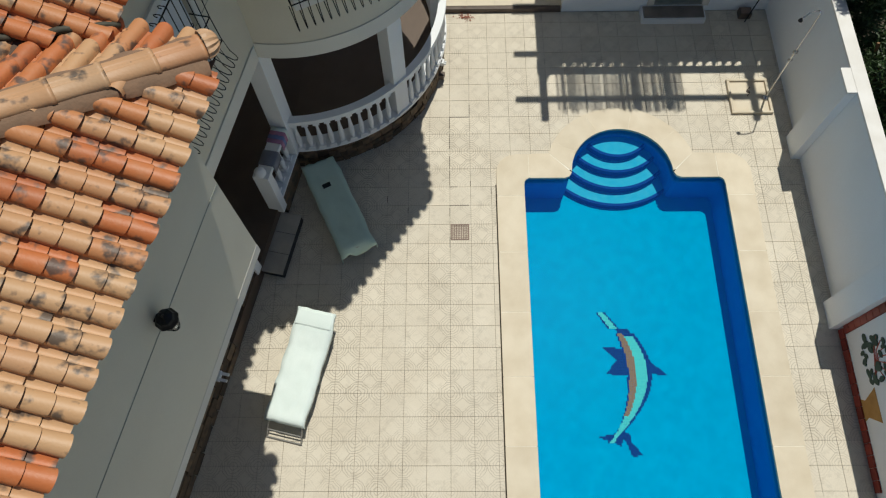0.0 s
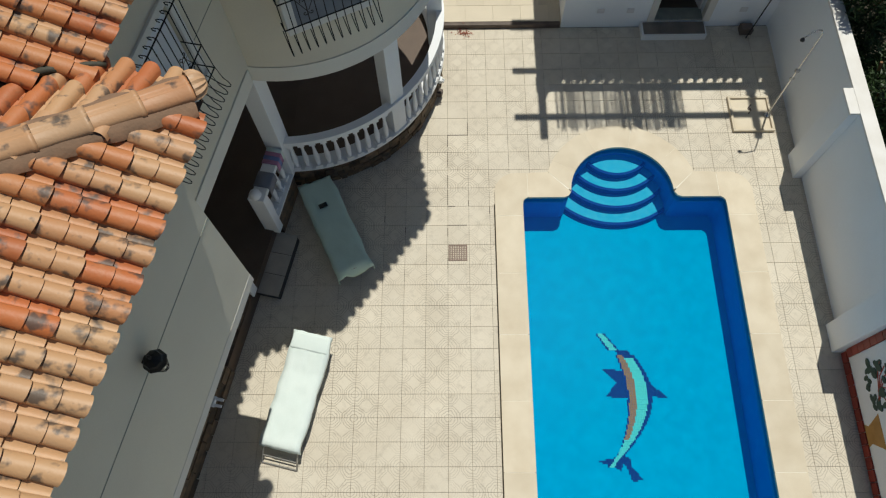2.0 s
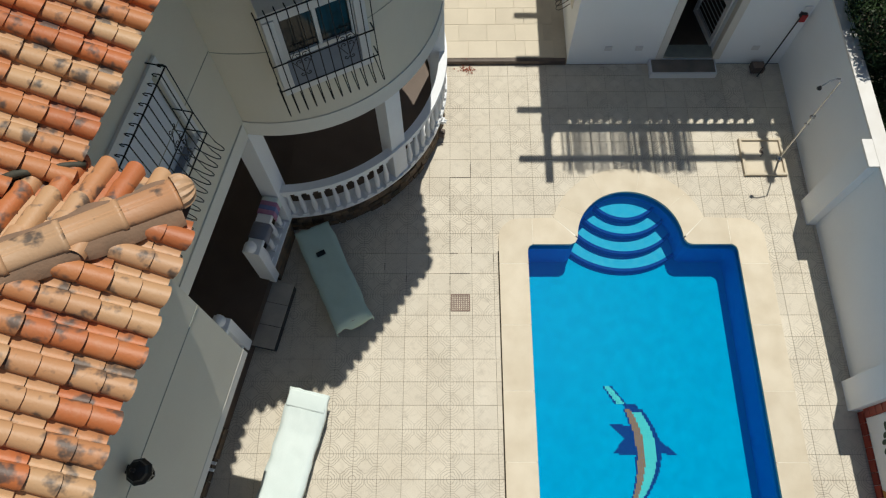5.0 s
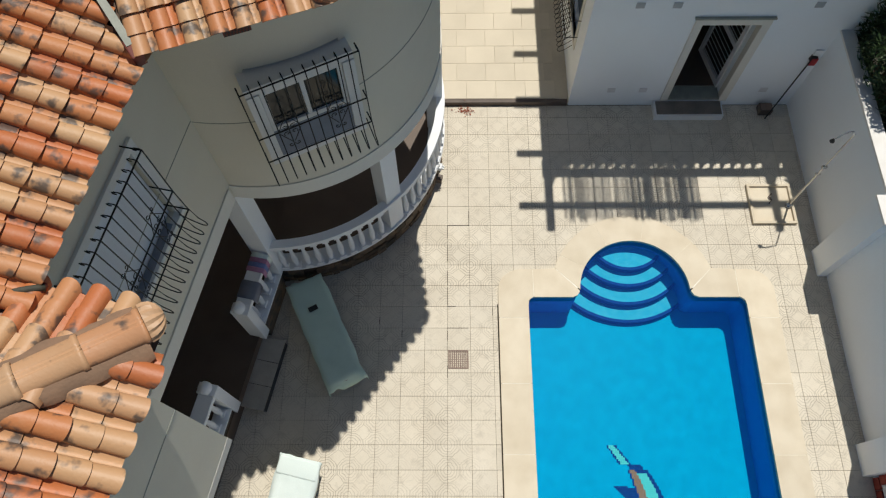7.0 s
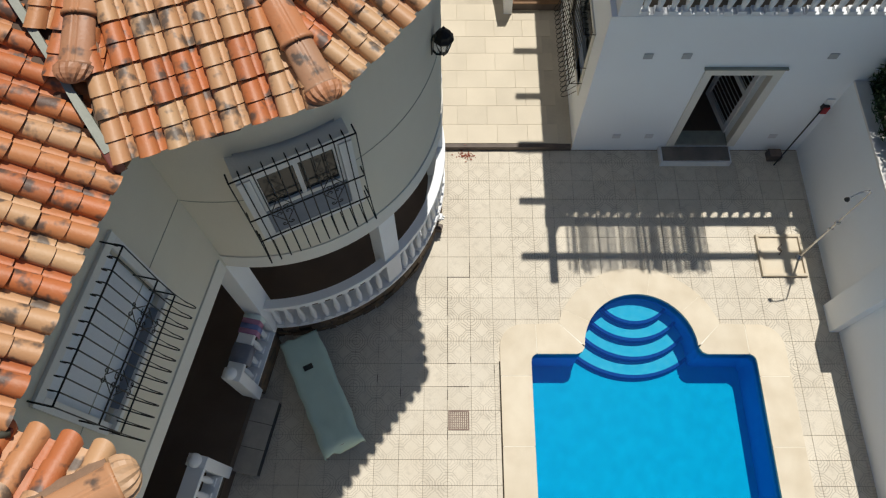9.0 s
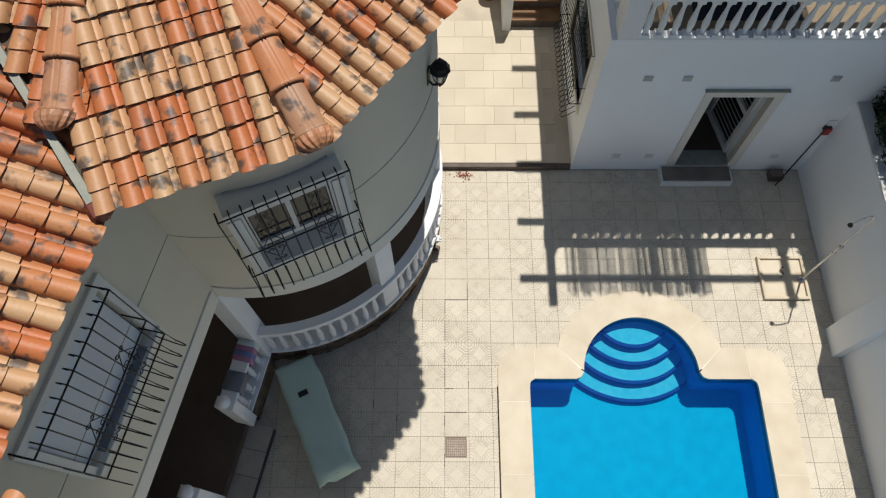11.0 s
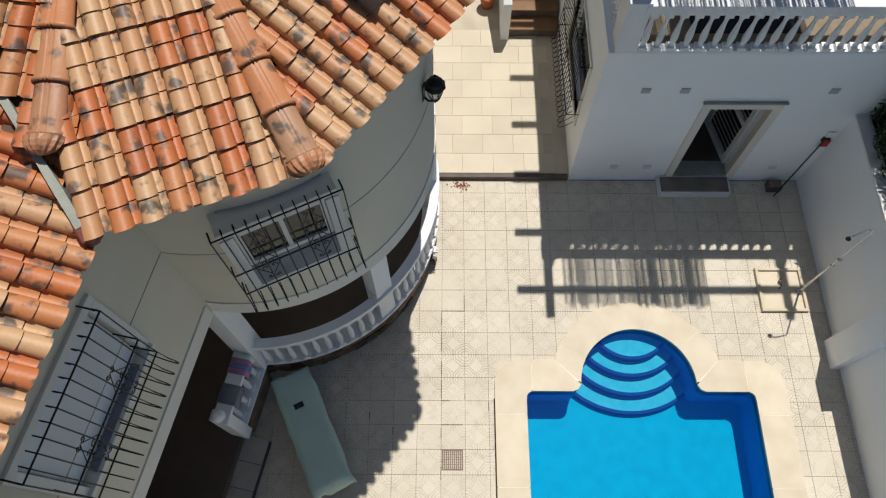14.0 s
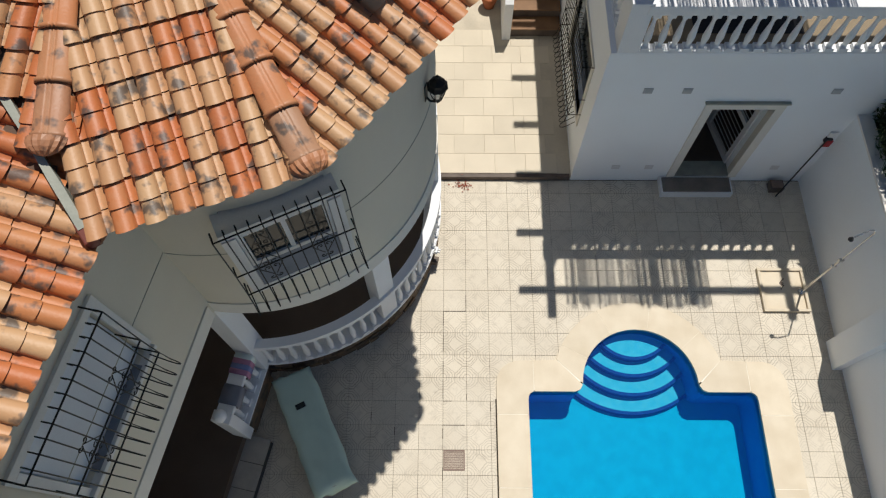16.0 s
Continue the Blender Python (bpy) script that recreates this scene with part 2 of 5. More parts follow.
BROWN = material("brown_tile", (0.13, 0.10, 0.08), 0.6, (0.08, 0.06, 0.05), 6.0, 0.8, 50, 0.2)
PASSAGE_BED = material("passage_joint", (0.58, 0.515, 0.405), 0.9, (0.42, 0.37, 0.29), 2.0, 0.8, 40, 0.1)
VENT = material("red_vent_brick", (0.16, 0.045, 0.03), 0.8)
FAINT = material("faint_square", (0.70, 0.71, 0.72), 0.8, (0.62, 0.62, 0.63))
DULL_LAMP = material("dull_lamp_glass", (0.44, 0.46, 0.47), 0.6, (0.36, 0.38, 0.38))
LEAF = material("dark_leaf", (0.022, 0.048, 0.013), 0.5, (0.045, 0.08, 0.022), 4.0, 0.8, 30, 0.05)
SOIL = material("soil", (0.09, 0.075, 0.055), 0.95, (0.14, 0.12, 0.09), 0.5, 0.6, 20, 0.3)
REED = material("dry_reed", (0.40, 0.30, 0.16), 0.85, (0.28, 0.2, 0.1), 20, 0.7, 60, 0.2)
PETAL = material("red_petals", (0.30, 0.085, 0.05), 0.8)
RED = material("red_plastic", (0.40, 0.02, 0.025), 0.45)
TERRACOTTA = material("terracotta_pot", (0.40, 0.12, 0.045), 0.7)
MURAL_GREEN = material("painted_leaf_green", (0.05, 0.08, 0.055), 0.8)
MURAL_RED = material("painted_red_stalk", (0.42, 0.08, 0.05), 0.8)
MURAL_POT = material("painted_ochre_pot", (0.46, 0.25, 0.07), 0.8, (0.34, 0.17, 0.04), 8, 0.7)
BORDER = material("red_border_tile", (0.28, 0.045, 0.025), 0.5, (0.2, 0.03, 0.02), 12, 0.6, 60, 0.1, per_object=0.2)
TERRACE_DARK = material("terrace_shade", (0.022, 0.022, 0.026), 0.95, (0.035, 0.034, 0.036), 9.0, 0.6, 120, 0.2)
CLOTH_BLUE = material("striped_towel_blue", (0.20, 0.24, 0.46), 0.95)
CLOTH_RED = material("striped_towel_red", (0.45, 0.22, 0.34), 0.95)
CLOTH_GREY = material("grey_cloth", (0.20, 0.21, 0.25), 0.95)
GLASSY = bpy.data.materials.new("lamp_glass")
GLASSY.use_nodes = True
gb = GLASSY.node_tree.nodes["Principled BSDF"]
gb.inputs["Base Color"].default_value, gb.inputs["Roughness"].default_value, gb.inputs["Transmission Weight"].default_value = (0.85, 0.88, 0.86, 1), 0.15, 0.9
PANE = bpy.data.materials.new("window_glass")
PANE.use_nodes = True
gb = PANE.node_tree.nodes["Principled BSDF"]
gb.inputs["Base Color"].default_value, gb.inputs["Roughness"].default_value, gb.inputs["Specular IOR Level"].default_value = (0.022, 0.028, 0.03, 1), 0.06, 0.22
WATER = bpy.data.materials.new("pool_water")
WATER.use_nodes = True
wt = WATER.node_tree
wt.nodes.remove(wt.nodes["Principled BSDF"])
w_ref, w_glo, w_mix = wt.nodes.new("ShaderNodeBsdfTransparent"), wt.nodes.new("ShaderNodeBsdfGlossy"), wt.nodes.new("ShaderNodeMixShader")
w_ref.inputs["Color"].default_value = (0.80, 0.96, 1.0, 1)
w_glo.inputs["Roughness"].default_value = 0.35
w_mix.inputs[0].default_value = 0.0005
wnz, wbp = wt.nodes.new("ShaderNodeTexNoise"), wt.nodes.new("ShaderNodeBump")
wnz.inputs["Scale"].default_value, wnz.inputs["Detail"].default_value = 3.5, 2.0
wbp.inputs["Strength"].default_value, wbp.inputs["Distance"].default_value = 0.02, 0.02
wt.links.new(wnz.outputs[0], wbp.inputs["Height"])
wt.links.new(wbp.outputs[0], w_glo.inputs["Normal"])
wt.links.new(w_ref.outputs[0], w_mix.inputs[1])
wt.links.new(w_glo.outputs[0], w_mix.inputs[2])
# diffuse blue mixed in: light scattered by the water is painted into its colour
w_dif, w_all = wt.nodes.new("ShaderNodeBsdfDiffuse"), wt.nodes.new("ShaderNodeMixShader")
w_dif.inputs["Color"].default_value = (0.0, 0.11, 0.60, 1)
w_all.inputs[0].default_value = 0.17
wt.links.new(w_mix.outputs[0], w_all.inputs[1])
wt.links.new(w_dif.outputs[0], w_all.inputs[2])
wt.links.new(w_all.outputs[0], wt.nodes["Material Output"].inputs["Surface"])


# ---- mesh helpers ----
def mesh_of(name, verts, faces, mat, smooth=False):
    me = bpy.data.meshes.new(name)
    me.from_pydata([tuple(v) for v in verts], [], faces)
    me.materials.append(mat)
    if smooth:
        me.polygons.foreach_set("use_smooth", [True] * len(me.polygons))
    me.update()
    return me


def finish(bm, name, mat, smooth=False):
    bmesh.ops.recalc_face_normals(bm, faces=bm.faces)
    me = bpy.data.meshes.new(name)
    bm.to_mesh(me)
    bm.free()
    me.materials.append(mat)
    if smooth:
        me.polygons.foreach_set("use_smooth", [True] * len(me.polygons))
    return me


def part(name, bm, mat, parent=None, label="", smooth=False):
    """Links a bmesh (or a ready mesh) as one object, under a parent if given."""
    me = bm if isinstance(bm, bpy.types.Mesh) else finish(bm, name, mat, smooth)
    ob = new(name, me)
    if parent is not None:
        ob.parent = parent
    if label:
        tagged(ob, label)
    return ob


def thing(name, label, category, group="", m=None):
    ob = tagged(new(name), label, category, group)
    ob.empty_display_size = 0.1
    if m is not None:
        ob.matrix_world = m
    return ob


def structure(name, bm, mat, label="", smooth=False):
    return tagged(part(name, bm, mat, None, "", smooth), label, name.split("_")[0], kind="structure")


def box(bm, lo, hi, m=None, bevel=0.0):
    lo, hi = Vector(lo), Vector(hi)
    c, s = (lo + hi) / 2, hi - lo
    t = Matrix.Translation(c) @ Matrix.Diagonal((s.x, s.y, s.z, 1))
    g = bmesh.ops.create_cube(bm, size=1, matrix=(m @ t) if m is not None else t)
    if bevel:
        es = list({e for v in g["verts"] for e in v.link_edges})
        bmesh.ops.bevel(bm, geom=es, offset=bevel, segments=2, affect="EDGES", profile=0.6)
    return bm


def boxes(*specs, m=None, bevel=0.0):
    bm = bmesh.new()
    for lo, hi in specs:
        box(bm, lo, hi, m, bevel)
    return bm


def prism(bm, pts, z0, z1, m=None):
    m = m or Matrix()
    a = [bm.verts.new(m @ Vector((x, y, z0))) for x, y in pts]
    b = [bm.verts.new(m @ Vector((x, y, z1))) for x, y in pts]
    bm.faces.new(list(reversed(a)))
    bm.faces.new(b)
    k = len(pts)
    for i in range(k):
        bm.faces.new((a[i], a[(i + 1) % k], b[(i + 1) % k], b[i]))
    return bm


def tube(bm, pts, r, seg=6, m=None, closed=False):
    """A round bar along a line of points."""
    pts = [Vector(p) if m is None else m @ Vector(p) for p in pts]
    rings = []
    for i, p in enumerate(pts):
        d = (pts[min(i + 1, len(pts) - 1)] - pts[max(i - 1, 0)]).normalized()
        u = d.orthogonal().normalized() if abs(d.z) > 0.95 else d.cross(Vector((0, 0, 1))).normalized()
        v = d.cross(u)
        rings.append([bm.verts.new(p + r * (math.cos(a) * u + math.sin(a) * v)) for a in (2 * math.pi * k / seg for k in range(seg))])
    for i in range(len(rings) - 1):
        a, b = rings[i], rings[i + 1]
        best = min(range(seg), key=lambda o: (a[0].co - b[o].co).length)
        for k in range(seg):
            bm.faces.new((a[k], a[(k + 1) % seg], b[(k + 1 + best) % seg], b[(k + best) % seg]))
    for ring in (rings[0], rings[-1]):
        bm.faces.new(ring)
    return bm


def lathe(bm, profile, seg=12, m=None):
    m = m or Matrix()
    rings = []
    for r, z in profile:
        rings.append([bm.verts.new(m @ Vector((r * math.cos(2 * math.pi * k / seg), r * math.sin(2 * math.pi * k / seg), z))) for k in range(seg)])
    for a, b in zip(rings, rings[1:]):
        for k in range(seg):
            bm.faces.new((a[k], a[(k + 1) % seg], b[(k + 1) % seg], b[k]))
    bm.faces.new(list(reversed(rings[0])))
    bm.faces.new(rings[-1])
    return bm


def ring_sector(bm, c, r0, r1, a0, a1, z0, z1, n=24):
    """Part of a round wall between two angles in degrees."""
    vs = []
    for i in range(n + 1):
        a = radians(a0 + (a1 - a0) * i / n)
        d = Vector((math.cos(a), math.sin(a), 0))
        vs.append([bm.verts.new(Vector((c[0], c[1], z)) + d * r) for r, z in ((r0, z0), (r1, z0), (r1, z1), (r0, z1))])
    for a, b in zip(vs, vs[1:]):
        for k in range(4):
            bm.faces.new((a[k], b[k], b[(k + 1) % 4], a[(k + 1) % 4]))
    bm.faces.new(vs[0])
    bm.faces.new(list(reversed(vs[-1])))
    return bm


# The house stands a little askew: local x points out of its front, local y along it.
HOUSE = Matrix.Translation((-3.77, 0.08, 0)) @ pose(0, 0, 0, 0, 0, -12)


def H(o, u, z=0.0):
    return HOUSE @ Vector((o, u, z))


TC = (-3.53, 2.45)      # centre of the round tower
TR = 2.30               # its outer radius
WC, WR = (-3.44, 2.28), 2.116    # the upper wall's own circle


BC = (-3.78, 2.72)      # centre of the flatter curve of porch balustrade and plinth


def on_porch(r, deg, z):
    a = radians(deg)
    return Vector((BC[0] + r * math.cos(a), BC[1] + r * math.sin(a), z))


def on_tower(r, deg, z):
    a = radians(deg)
    return Vector((TC[0] + r * math.cos(a), TC[1] + r * math.sin(a), z))

# ---- ground and pool ----
PX0, PX1, PY0, PY1 = 0.0, 3.40, -7.3, 0.0
AC, AR = (1.69, 0.09), 0.87          # alcove of the pool steps


def fillet(cx, cy, r, a0, a1, n=6):
    return [(cx + r * math.cos(radians(a0 + (a1 - a0) * i / n)), cy + r * math.sin(radians(a0 + (a1 - a0) * i / n))) for i in range(n + 1)]


def pool_outline():
    p = fillet(PX0 + 0.1, PY0 + 0.1, 0.1, 180, 270) + fillet(PX1 - 0.1, PY0 + 0.1, 0.1, 270, 360)
    p += fillet(PX1 - 0.1, PY1 - 0.1, 0.1, 0, 90)
    p += [(AC[0] + 0.98, 0.0), (AC[0] + 0.91, 0.03)]
    p += fillet(AC[0], AC[1], AR, 2, 178, 28)
    p += [(AC[0] - 0.91, 0.03), (AC[0] - 0.98, 0.0)]
    p += fillet(PX0 + 0.1, PY1 - 0.1, 0.1, 90, 180)
    return p


OUT = pool_outline()
FLOOR_Z, WATER_Z = -0.76, -0.07
bm = bmesh.new()
far = 600
for lo, hi in (((-far, 8.5), (far, far)), ((-far, -far), (far, -9)), ((-far, -9), (-7.5, 8.5)), ((4.95, -9), (far, 8.5))):
    bm.faces.new([bm.verts.new((x, y, -0.06)) for x, y in ((lo[0], lo[1]), (hi[0], lo[1]), (hi[0], hi[1]), (lo[0], hi[1]))])
tagged(part("ground", bm, SOIL), "dry brown soil round the villa plot", "ground", kind="structure")

bed = boxes(((-7.5, -9, -0.3), (PX0 - 0.02, 3.62, -0.012)), ((PX1 + 0.02, -9, -0.3), (4.95, 3.62, -0.012)), ((PX0 - 0.02, -9, -0.3), (PX1 + 0.02, PY0 - 0.02, -0.012)),
            ((PX0 - 0.02, 0.02, -0.3), (0.66, 3.62, -0.012)), ((2.72, 0.02, -0.3), (PX1 + 0.02, 3.62, -0.012)), ((0.66, 1.0, -0.3), (2.72, 3.62, -0.012)))
pavement = tagged(part("pavement", bed, GROUT), "cream pressed cement tiles paving the pool terrace", "paving", kind="structure")

pool = tagged(new("swimming_pool"), "rectangular blue mosaic swimming pool with a rounded step alcove", "swimming pool")
bm = bmesh.new()
lo = [bm.verts.new((x, y, FLOOR_Z)) for x, y in OUT]
md = [bm.verts.new((x, y, -0.20)) for x, y in OUT]
for i in range(len(OUT)):
    j = (i + 1) % len(OUT)
    bm.faces.new((lo[i], lo[j], md[j], md[i]))
part("basin_wall", bm, POOL_WALL_SHADE, pool, "mosaic pool wall, its shade painted in as deep blue")
bm = bmesh.new()
bm.faces.new([bm.verts.new((x, y, FLOOR_Z)) for x, y in OUT])
part("basin_floor", bm, POOL, pool)
bm = bmesh.new()
md = [bm.verts.new((x, y, -0.20)) for x, y in OUT]
hi = [bm.verts.new((x, y, 0.005)) for x, y in OUT]
for i in range(len(OUT)):
    j = (i + 1) % len(OUT)
    bm.faces.new((md[i], md[j], hi[j], hi[i]))
part("waterline_band", bm, WATERLINE, pool, "navy mosaic band at the waterline")


def step_arc(half, mid, end, grow=0.0, n=26):
    sag = end - mid
    r = (half * half + sag * sag) / (2 * sag)
    a = math.asin(min(1, half / r))
    r2 = r + grow
    return [(AC[0] + 0.02 + r2 * math.sin(-a + 2 * a * i / n), mid + r - r2 * math.cos(-a + 2 * a * i / n)) for i in range(n + 1)]


for half, mid, end, z in ((0.55, 0.55, 0.85, -0.24), (0.72, 0.315, 0.66, -0.38), (0.82, 0.05, 0.42, -0.515), (0.93, -0.21, 0.14, -0.65)):
    st = part("pool_step", prism(bmesh.new(), step_arc(half, mid, end) + [(AC[0] + 0.95, end + 0.02), (AC[0] + 0.95, 1.02), (AC[0] - 0.93, 1.02), (AC[0] - 0.93, end + 0.02)], FLOOR_Z - 0.05, z), STEP_TOP, pool)
    bm = bmesh.new()
    inner, outer = step_arc(half, mid, end, -0.045), step_arc(half, mid, end, 0.004)
    prism(bm, outer + list(reversed(inner)), z - 0.13, z + 0.006)
    part("nosing", bm, NOSING, st, "navy mosaic step edge")

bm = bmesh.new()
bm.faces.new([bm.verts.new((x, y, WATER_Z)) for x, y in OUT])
w = part("water", bm, WATER, pool, "clear still pool water with scattered blue painted in")
w.visible_shadow = False


# Mosaic motif laid on the pool floor: a bowed leaf-like figure with pointed lobes, set tile by tile.
def mosaic_motif(cx, cy):
    cell = 0.026
    picks = {"navy": [], "turquoise": [], "ochre": []}

    def tri(px, py, a, b, c):
        s = [(q[0] - p[0]) * (py - p[1]) - (q[1] - p[1]) * (px - p[0]) for p, q in ((a, b), (b, c), (c, a))]
        return min(s) >= 0 or max(s) <= 0

    lobes = (((-0.14, 0.34), (-0.62, 0.39), (-0.25, 0.05)), ((-0.25, 0.32), (-0.57, -0.07), (-0.20, -0.10)), ((0.06, 0.24), (0.42, -0.10), (0.10, -0.06)),
             ((-0.34, -0.98), (-0.78, -1.06), (-0.44, -1.20)), ((-0.40, -1.00), (-0.10, -1.34), (-0.28, -1.36)), ((-0.46, -0.98), (-0.28, -1.02), (-0.26, -1.32)))
    n = int(2.0 / cell)
    for i in range(-n // 2, n // 2):
        for j in range(-n, n):
            x, y = i * cell, j * cell
            s = (0.98 - y) / 2.14          # 0 at the upper tip, 1 at the lower one
            if 0 <= s <= 1:
                mid = -0.03 - 2.0 * (s - 0.47) ** 2 if s > 0.13 else -0.58 + 1.45 * s
                wid = 0.05 + 0.155 * max(0.0, math.sin(math.pi * min(1, 0.05 + s * 1.02))) ** 1.1 if s > 0.17 else 0.075 + 0.16 * s
                q = (x - mid) / wid
                if abs(q) <= 1:
                    if s < 0.13:
                        k = "turquoise" if abs(q) < 0.62 else "navy"
                    elif s < 0.17 or abs(q) > 0.86:
                        k = "navy"
                    elif q < -0.25 and 0.15 < s < 0.80:
                        k = "ochre"
                    elif q < 0.62 and s > 0.2:
                        k = "turquoise"
                    else:
                        k = "navy"
                    picks[k].append((x, y))
                    continue
            if any(tri(x, y, *l) for l in lobes):
                picks["navy"].append((x, y))
    fig = tagged(new("mosaic_motif"), "bowed mosaic motif in navy, turquoise and ochre on the pool floor", "mosaic")
    for k, mat in (("navy", NAVY), ("turquoise", TURQ), ("ochre", OCHRE)):
        vs, fs = [], []
        g, h = cell * 0.46, 0.006
        for x, y in picks[k]:
            b = len(vs)
            vs += [(cx + x + sx * g, cy + y + sy * g, FLOOR_Z + z) for z in (-0.004, h) for sx, sy in ((-1, -1), (1, -1), (1, 1), (-1, 1))]
            fs += [(b + 4, b + 5, b + 6, b + 7), (b, b + 1, b + 5, b + 4), (b + 1, b + 2, b + 6, b + 5), (b + 2, b + 3, b + 7, b + 6), (b + 3, b, b + 4, b + 7)]
        ob = part(k + "_tesserae", mesh_of(k, vs, fs, mat), mat, fig)
        ob["kind"] = "stuff"


mosaic_motif(1.835, -3.12)

# Coping stones round the pool
cop = tagged(new("pool_coping"), "cream cast-stone coping slabs round the pool", "coping", kind="structure")


def cope(pts):
    bm = prism(bmesh.new(), pts, -0.012, 0.034)
    top = [e for e in bm.edges if all(v.co.z > 0 for v in e.verts)]
    bmesh.ops.bevel(bm, geom=top, offset=0.0022, segments=1, affect="EDGES")
    part("coping_slab", bm, COPING, cop)


structure_joint = tagged(part("expansion_joint", boxes(((-0.474, -7.7, -0.01), (-0.452, -0.12, 0.004))), GAP), "dark open joint along the coping", "joint", kind="structure")
CW, G = 0.455, 0.003
y = -0.35
k = 0
while y > -7.3:
    y2 = max(y - 1.02, -7.75)
    cope([(-CW, y2 + G), (0.012, y2 + G), (0.012, y - G), (-CW, y - G)])
    cope([(PX1 - 0.012, y2 + G), (PX1 + CW, y2 + G), (PX1 + CW, y - G), (PX1 - 0.012, y - G)])
    y = y2
for s, cx in ((1, 0.0), (-1, PX1)):
    f = lambda q: (cx + s * q[0], q[1])
    corner = [(-CW, -0.35 + G)] + [(-q[0] + 0.0, q[1]) for q in fillet(0.455 - 0.36, 0.455 - 0.36, 0.36, 0, 90, 7)]
    corner += [(0.10, CW), (0.10, -0.012)] + [(0.112 - 0.1 + 0.1 * (1 - math.sin(radians(a))), -0.112 + 0.1 * math.cos(radians(a))) for a in (20, 45, 70)] + [(0.012, -0.15), (0.012, -0.35 + G)]
    cope([f(q) for q in corner])
    inner = [(AC[0] - 0.98, -0.012), (AC[0] - 0.905, 0.02), (AC[0] - 0.862, 0.09), (AC[0] - 0.862 + 0.03, 0.30)]
    far_pt = (AC[0] - 1.232, 0.47)
    if s == 1:
        cope([(0.106, -0.012)] + inner[:3] + [far_pt, (0.106, CW)])
    else:
        cope([(2 * AC[0] - q[0], q[1]) for q in inner[:3] + [far_pt]] + [(PX1 - 0.106, CW), (PX1 - 0.106, -0.012)])
cuts = [1.6, 40, 78, 116, 152, 178.4]
for a0, a1 in zip(cuts, cuts[1:]):
    hi_a = lambda a: a
    rin = fillet(AC[0], AC[1], AR - 0.012, a0 + 0.02, a1 - 0.02, 9)
    lo_out, hi_out = max(a0, 17.2), min(a1, 162.8)
    rout = fillet(AC[0], AC[1], AR + 0.42, lo_out + 0.02, hi_out - 0.02, 9)
    cope(list(rout) + list(reversed(rin)))

bm = ring_sector(bmesh.new(), AC, AR + 0.005, AR + 0.40, 3, 177, -0.011, 0.0326, 44)
box(bm, (0.02, 0.004, -0.011), (0.70, 0.44, 0.0320))
box(bm, (2.68, 0.004, -0.011), (3.38, 0.44, 0.0320))
box(bm, (-0.44, -7.6, -0.011), (-0.005, 0.0, 0.0320))
box(bm, (PX1 + 0.005, -7.6, -0.011), (PX1 + 0.44, 0.0, 0.0320))
part("coping_mortar", bm, COPING_JOINT, cop, "cream mortar filling the joints")

# ---- passage beyond the kerb, stairs ----
passage_bed = boxes(((-2.6, 3.62, -0.3), (0.88, 8.5, 0.088)), ((-7.5, 3.62, -0.3), (-2.6, 8.5, 0.088)), ((0.88, 3.62, -0.3), (4.95, 8.5, 0.05)))
passage = tagged(part("passage_floor", passage_bed, PASSAGE_BED), "plain cream tiles in the side passage, one low step up", "paving", kind="structure")
kerb = tagged(part("kerb", boxes(((-1.75, 3.585, -0.02), (0.86, 3.66, 0.098)), bevel=0.008), BROWN), "dark weathered kerb edging the passage", "kerb", kind="structure")

# ---- outbuilding with a roof terrace ----
OY, OX = 3.60, 0.88
BY = OY - 0.10          # the balustrade stands on a small cornice
bm = boxes(((OX, OY, -0.1), (2.57, OY + 0.25, 3.30)), ((3.48, OY, -0.1), (5.6, OY + 0.25, 3.30)), ((2.57, OY, 2.06), (3.48, OY + 0.25, 3.30)), ((2.57, OY, -0.1), (3.48, OY + 0.25, 0.18)))
wall_front = structure("wall_outbuilding_front", bm, WHITE_WALL, "white rendered outbuilding wall with a doorway")
bm = boxes(((OX, OY + 0.25, -0.1), (OX + 0.25, 4.15, 3.30)), ((OX, 5.75, -0.1), (OX + 0.25, 8.4, 3.30)), ((OX, 4.15, -0.1), (OX + 0.25, 5.75, 1.0)), ((OX, 4.15, 2.3), (OX + 0.25, 5.75, 3.30)))
structure("wall_outbuilding_side", bm, WHITE_WALL, "white rendered side wall with a barred window")
structure("wall_outbuilding_back", boxes(((OX, 8.4, -0.1), (5.6, 8.6, 3.30)), ((5.4, OY + 0.25, -0.1), (5.6, 8.4, 3.30))), WHITE_WALL, "white rendered back walls")
structure("ceiling", boxes(((OX + 0.25, OY + 0.25, 2.75), (5.4, 8.4, 2.85))), WHITE_WALL, "plain ceiling of the outbuilding")
structure("floor_outbuilding", boxes(((OX + 0.25, OY + 0.25, 0.05), (5.4, 8.4, 0.215))), DARK_TILE, "dark floor inside the outbuilding")
structure("roof_terrace_floor", boxes(((OX - 0.03, BY - 0.004, 3.30), (5.63, 8.6, 3.34))), WHITE_WALL, "white edged slab of the roof terrace")
structure("roof_terrace_paving", boxes(((OX + 0.15, BY + 0.13, 3.34), (5.6, 8.5, 3.355))), TERRACE, "tan tiled roof terrace floor")
structure("trim_door", boxes(((2.46, OY - 0.03, 0.15), (2.58, OY + 0.1, 2.18)), ((3.47, OY - 0.03, 0.15), (3.60, OY + 0.1, 2.18)), ((2.58, OY - 0.03, 2.05), (3.47, OY + 0.1, 2.18))), BAND, "pale surround of the doorway")
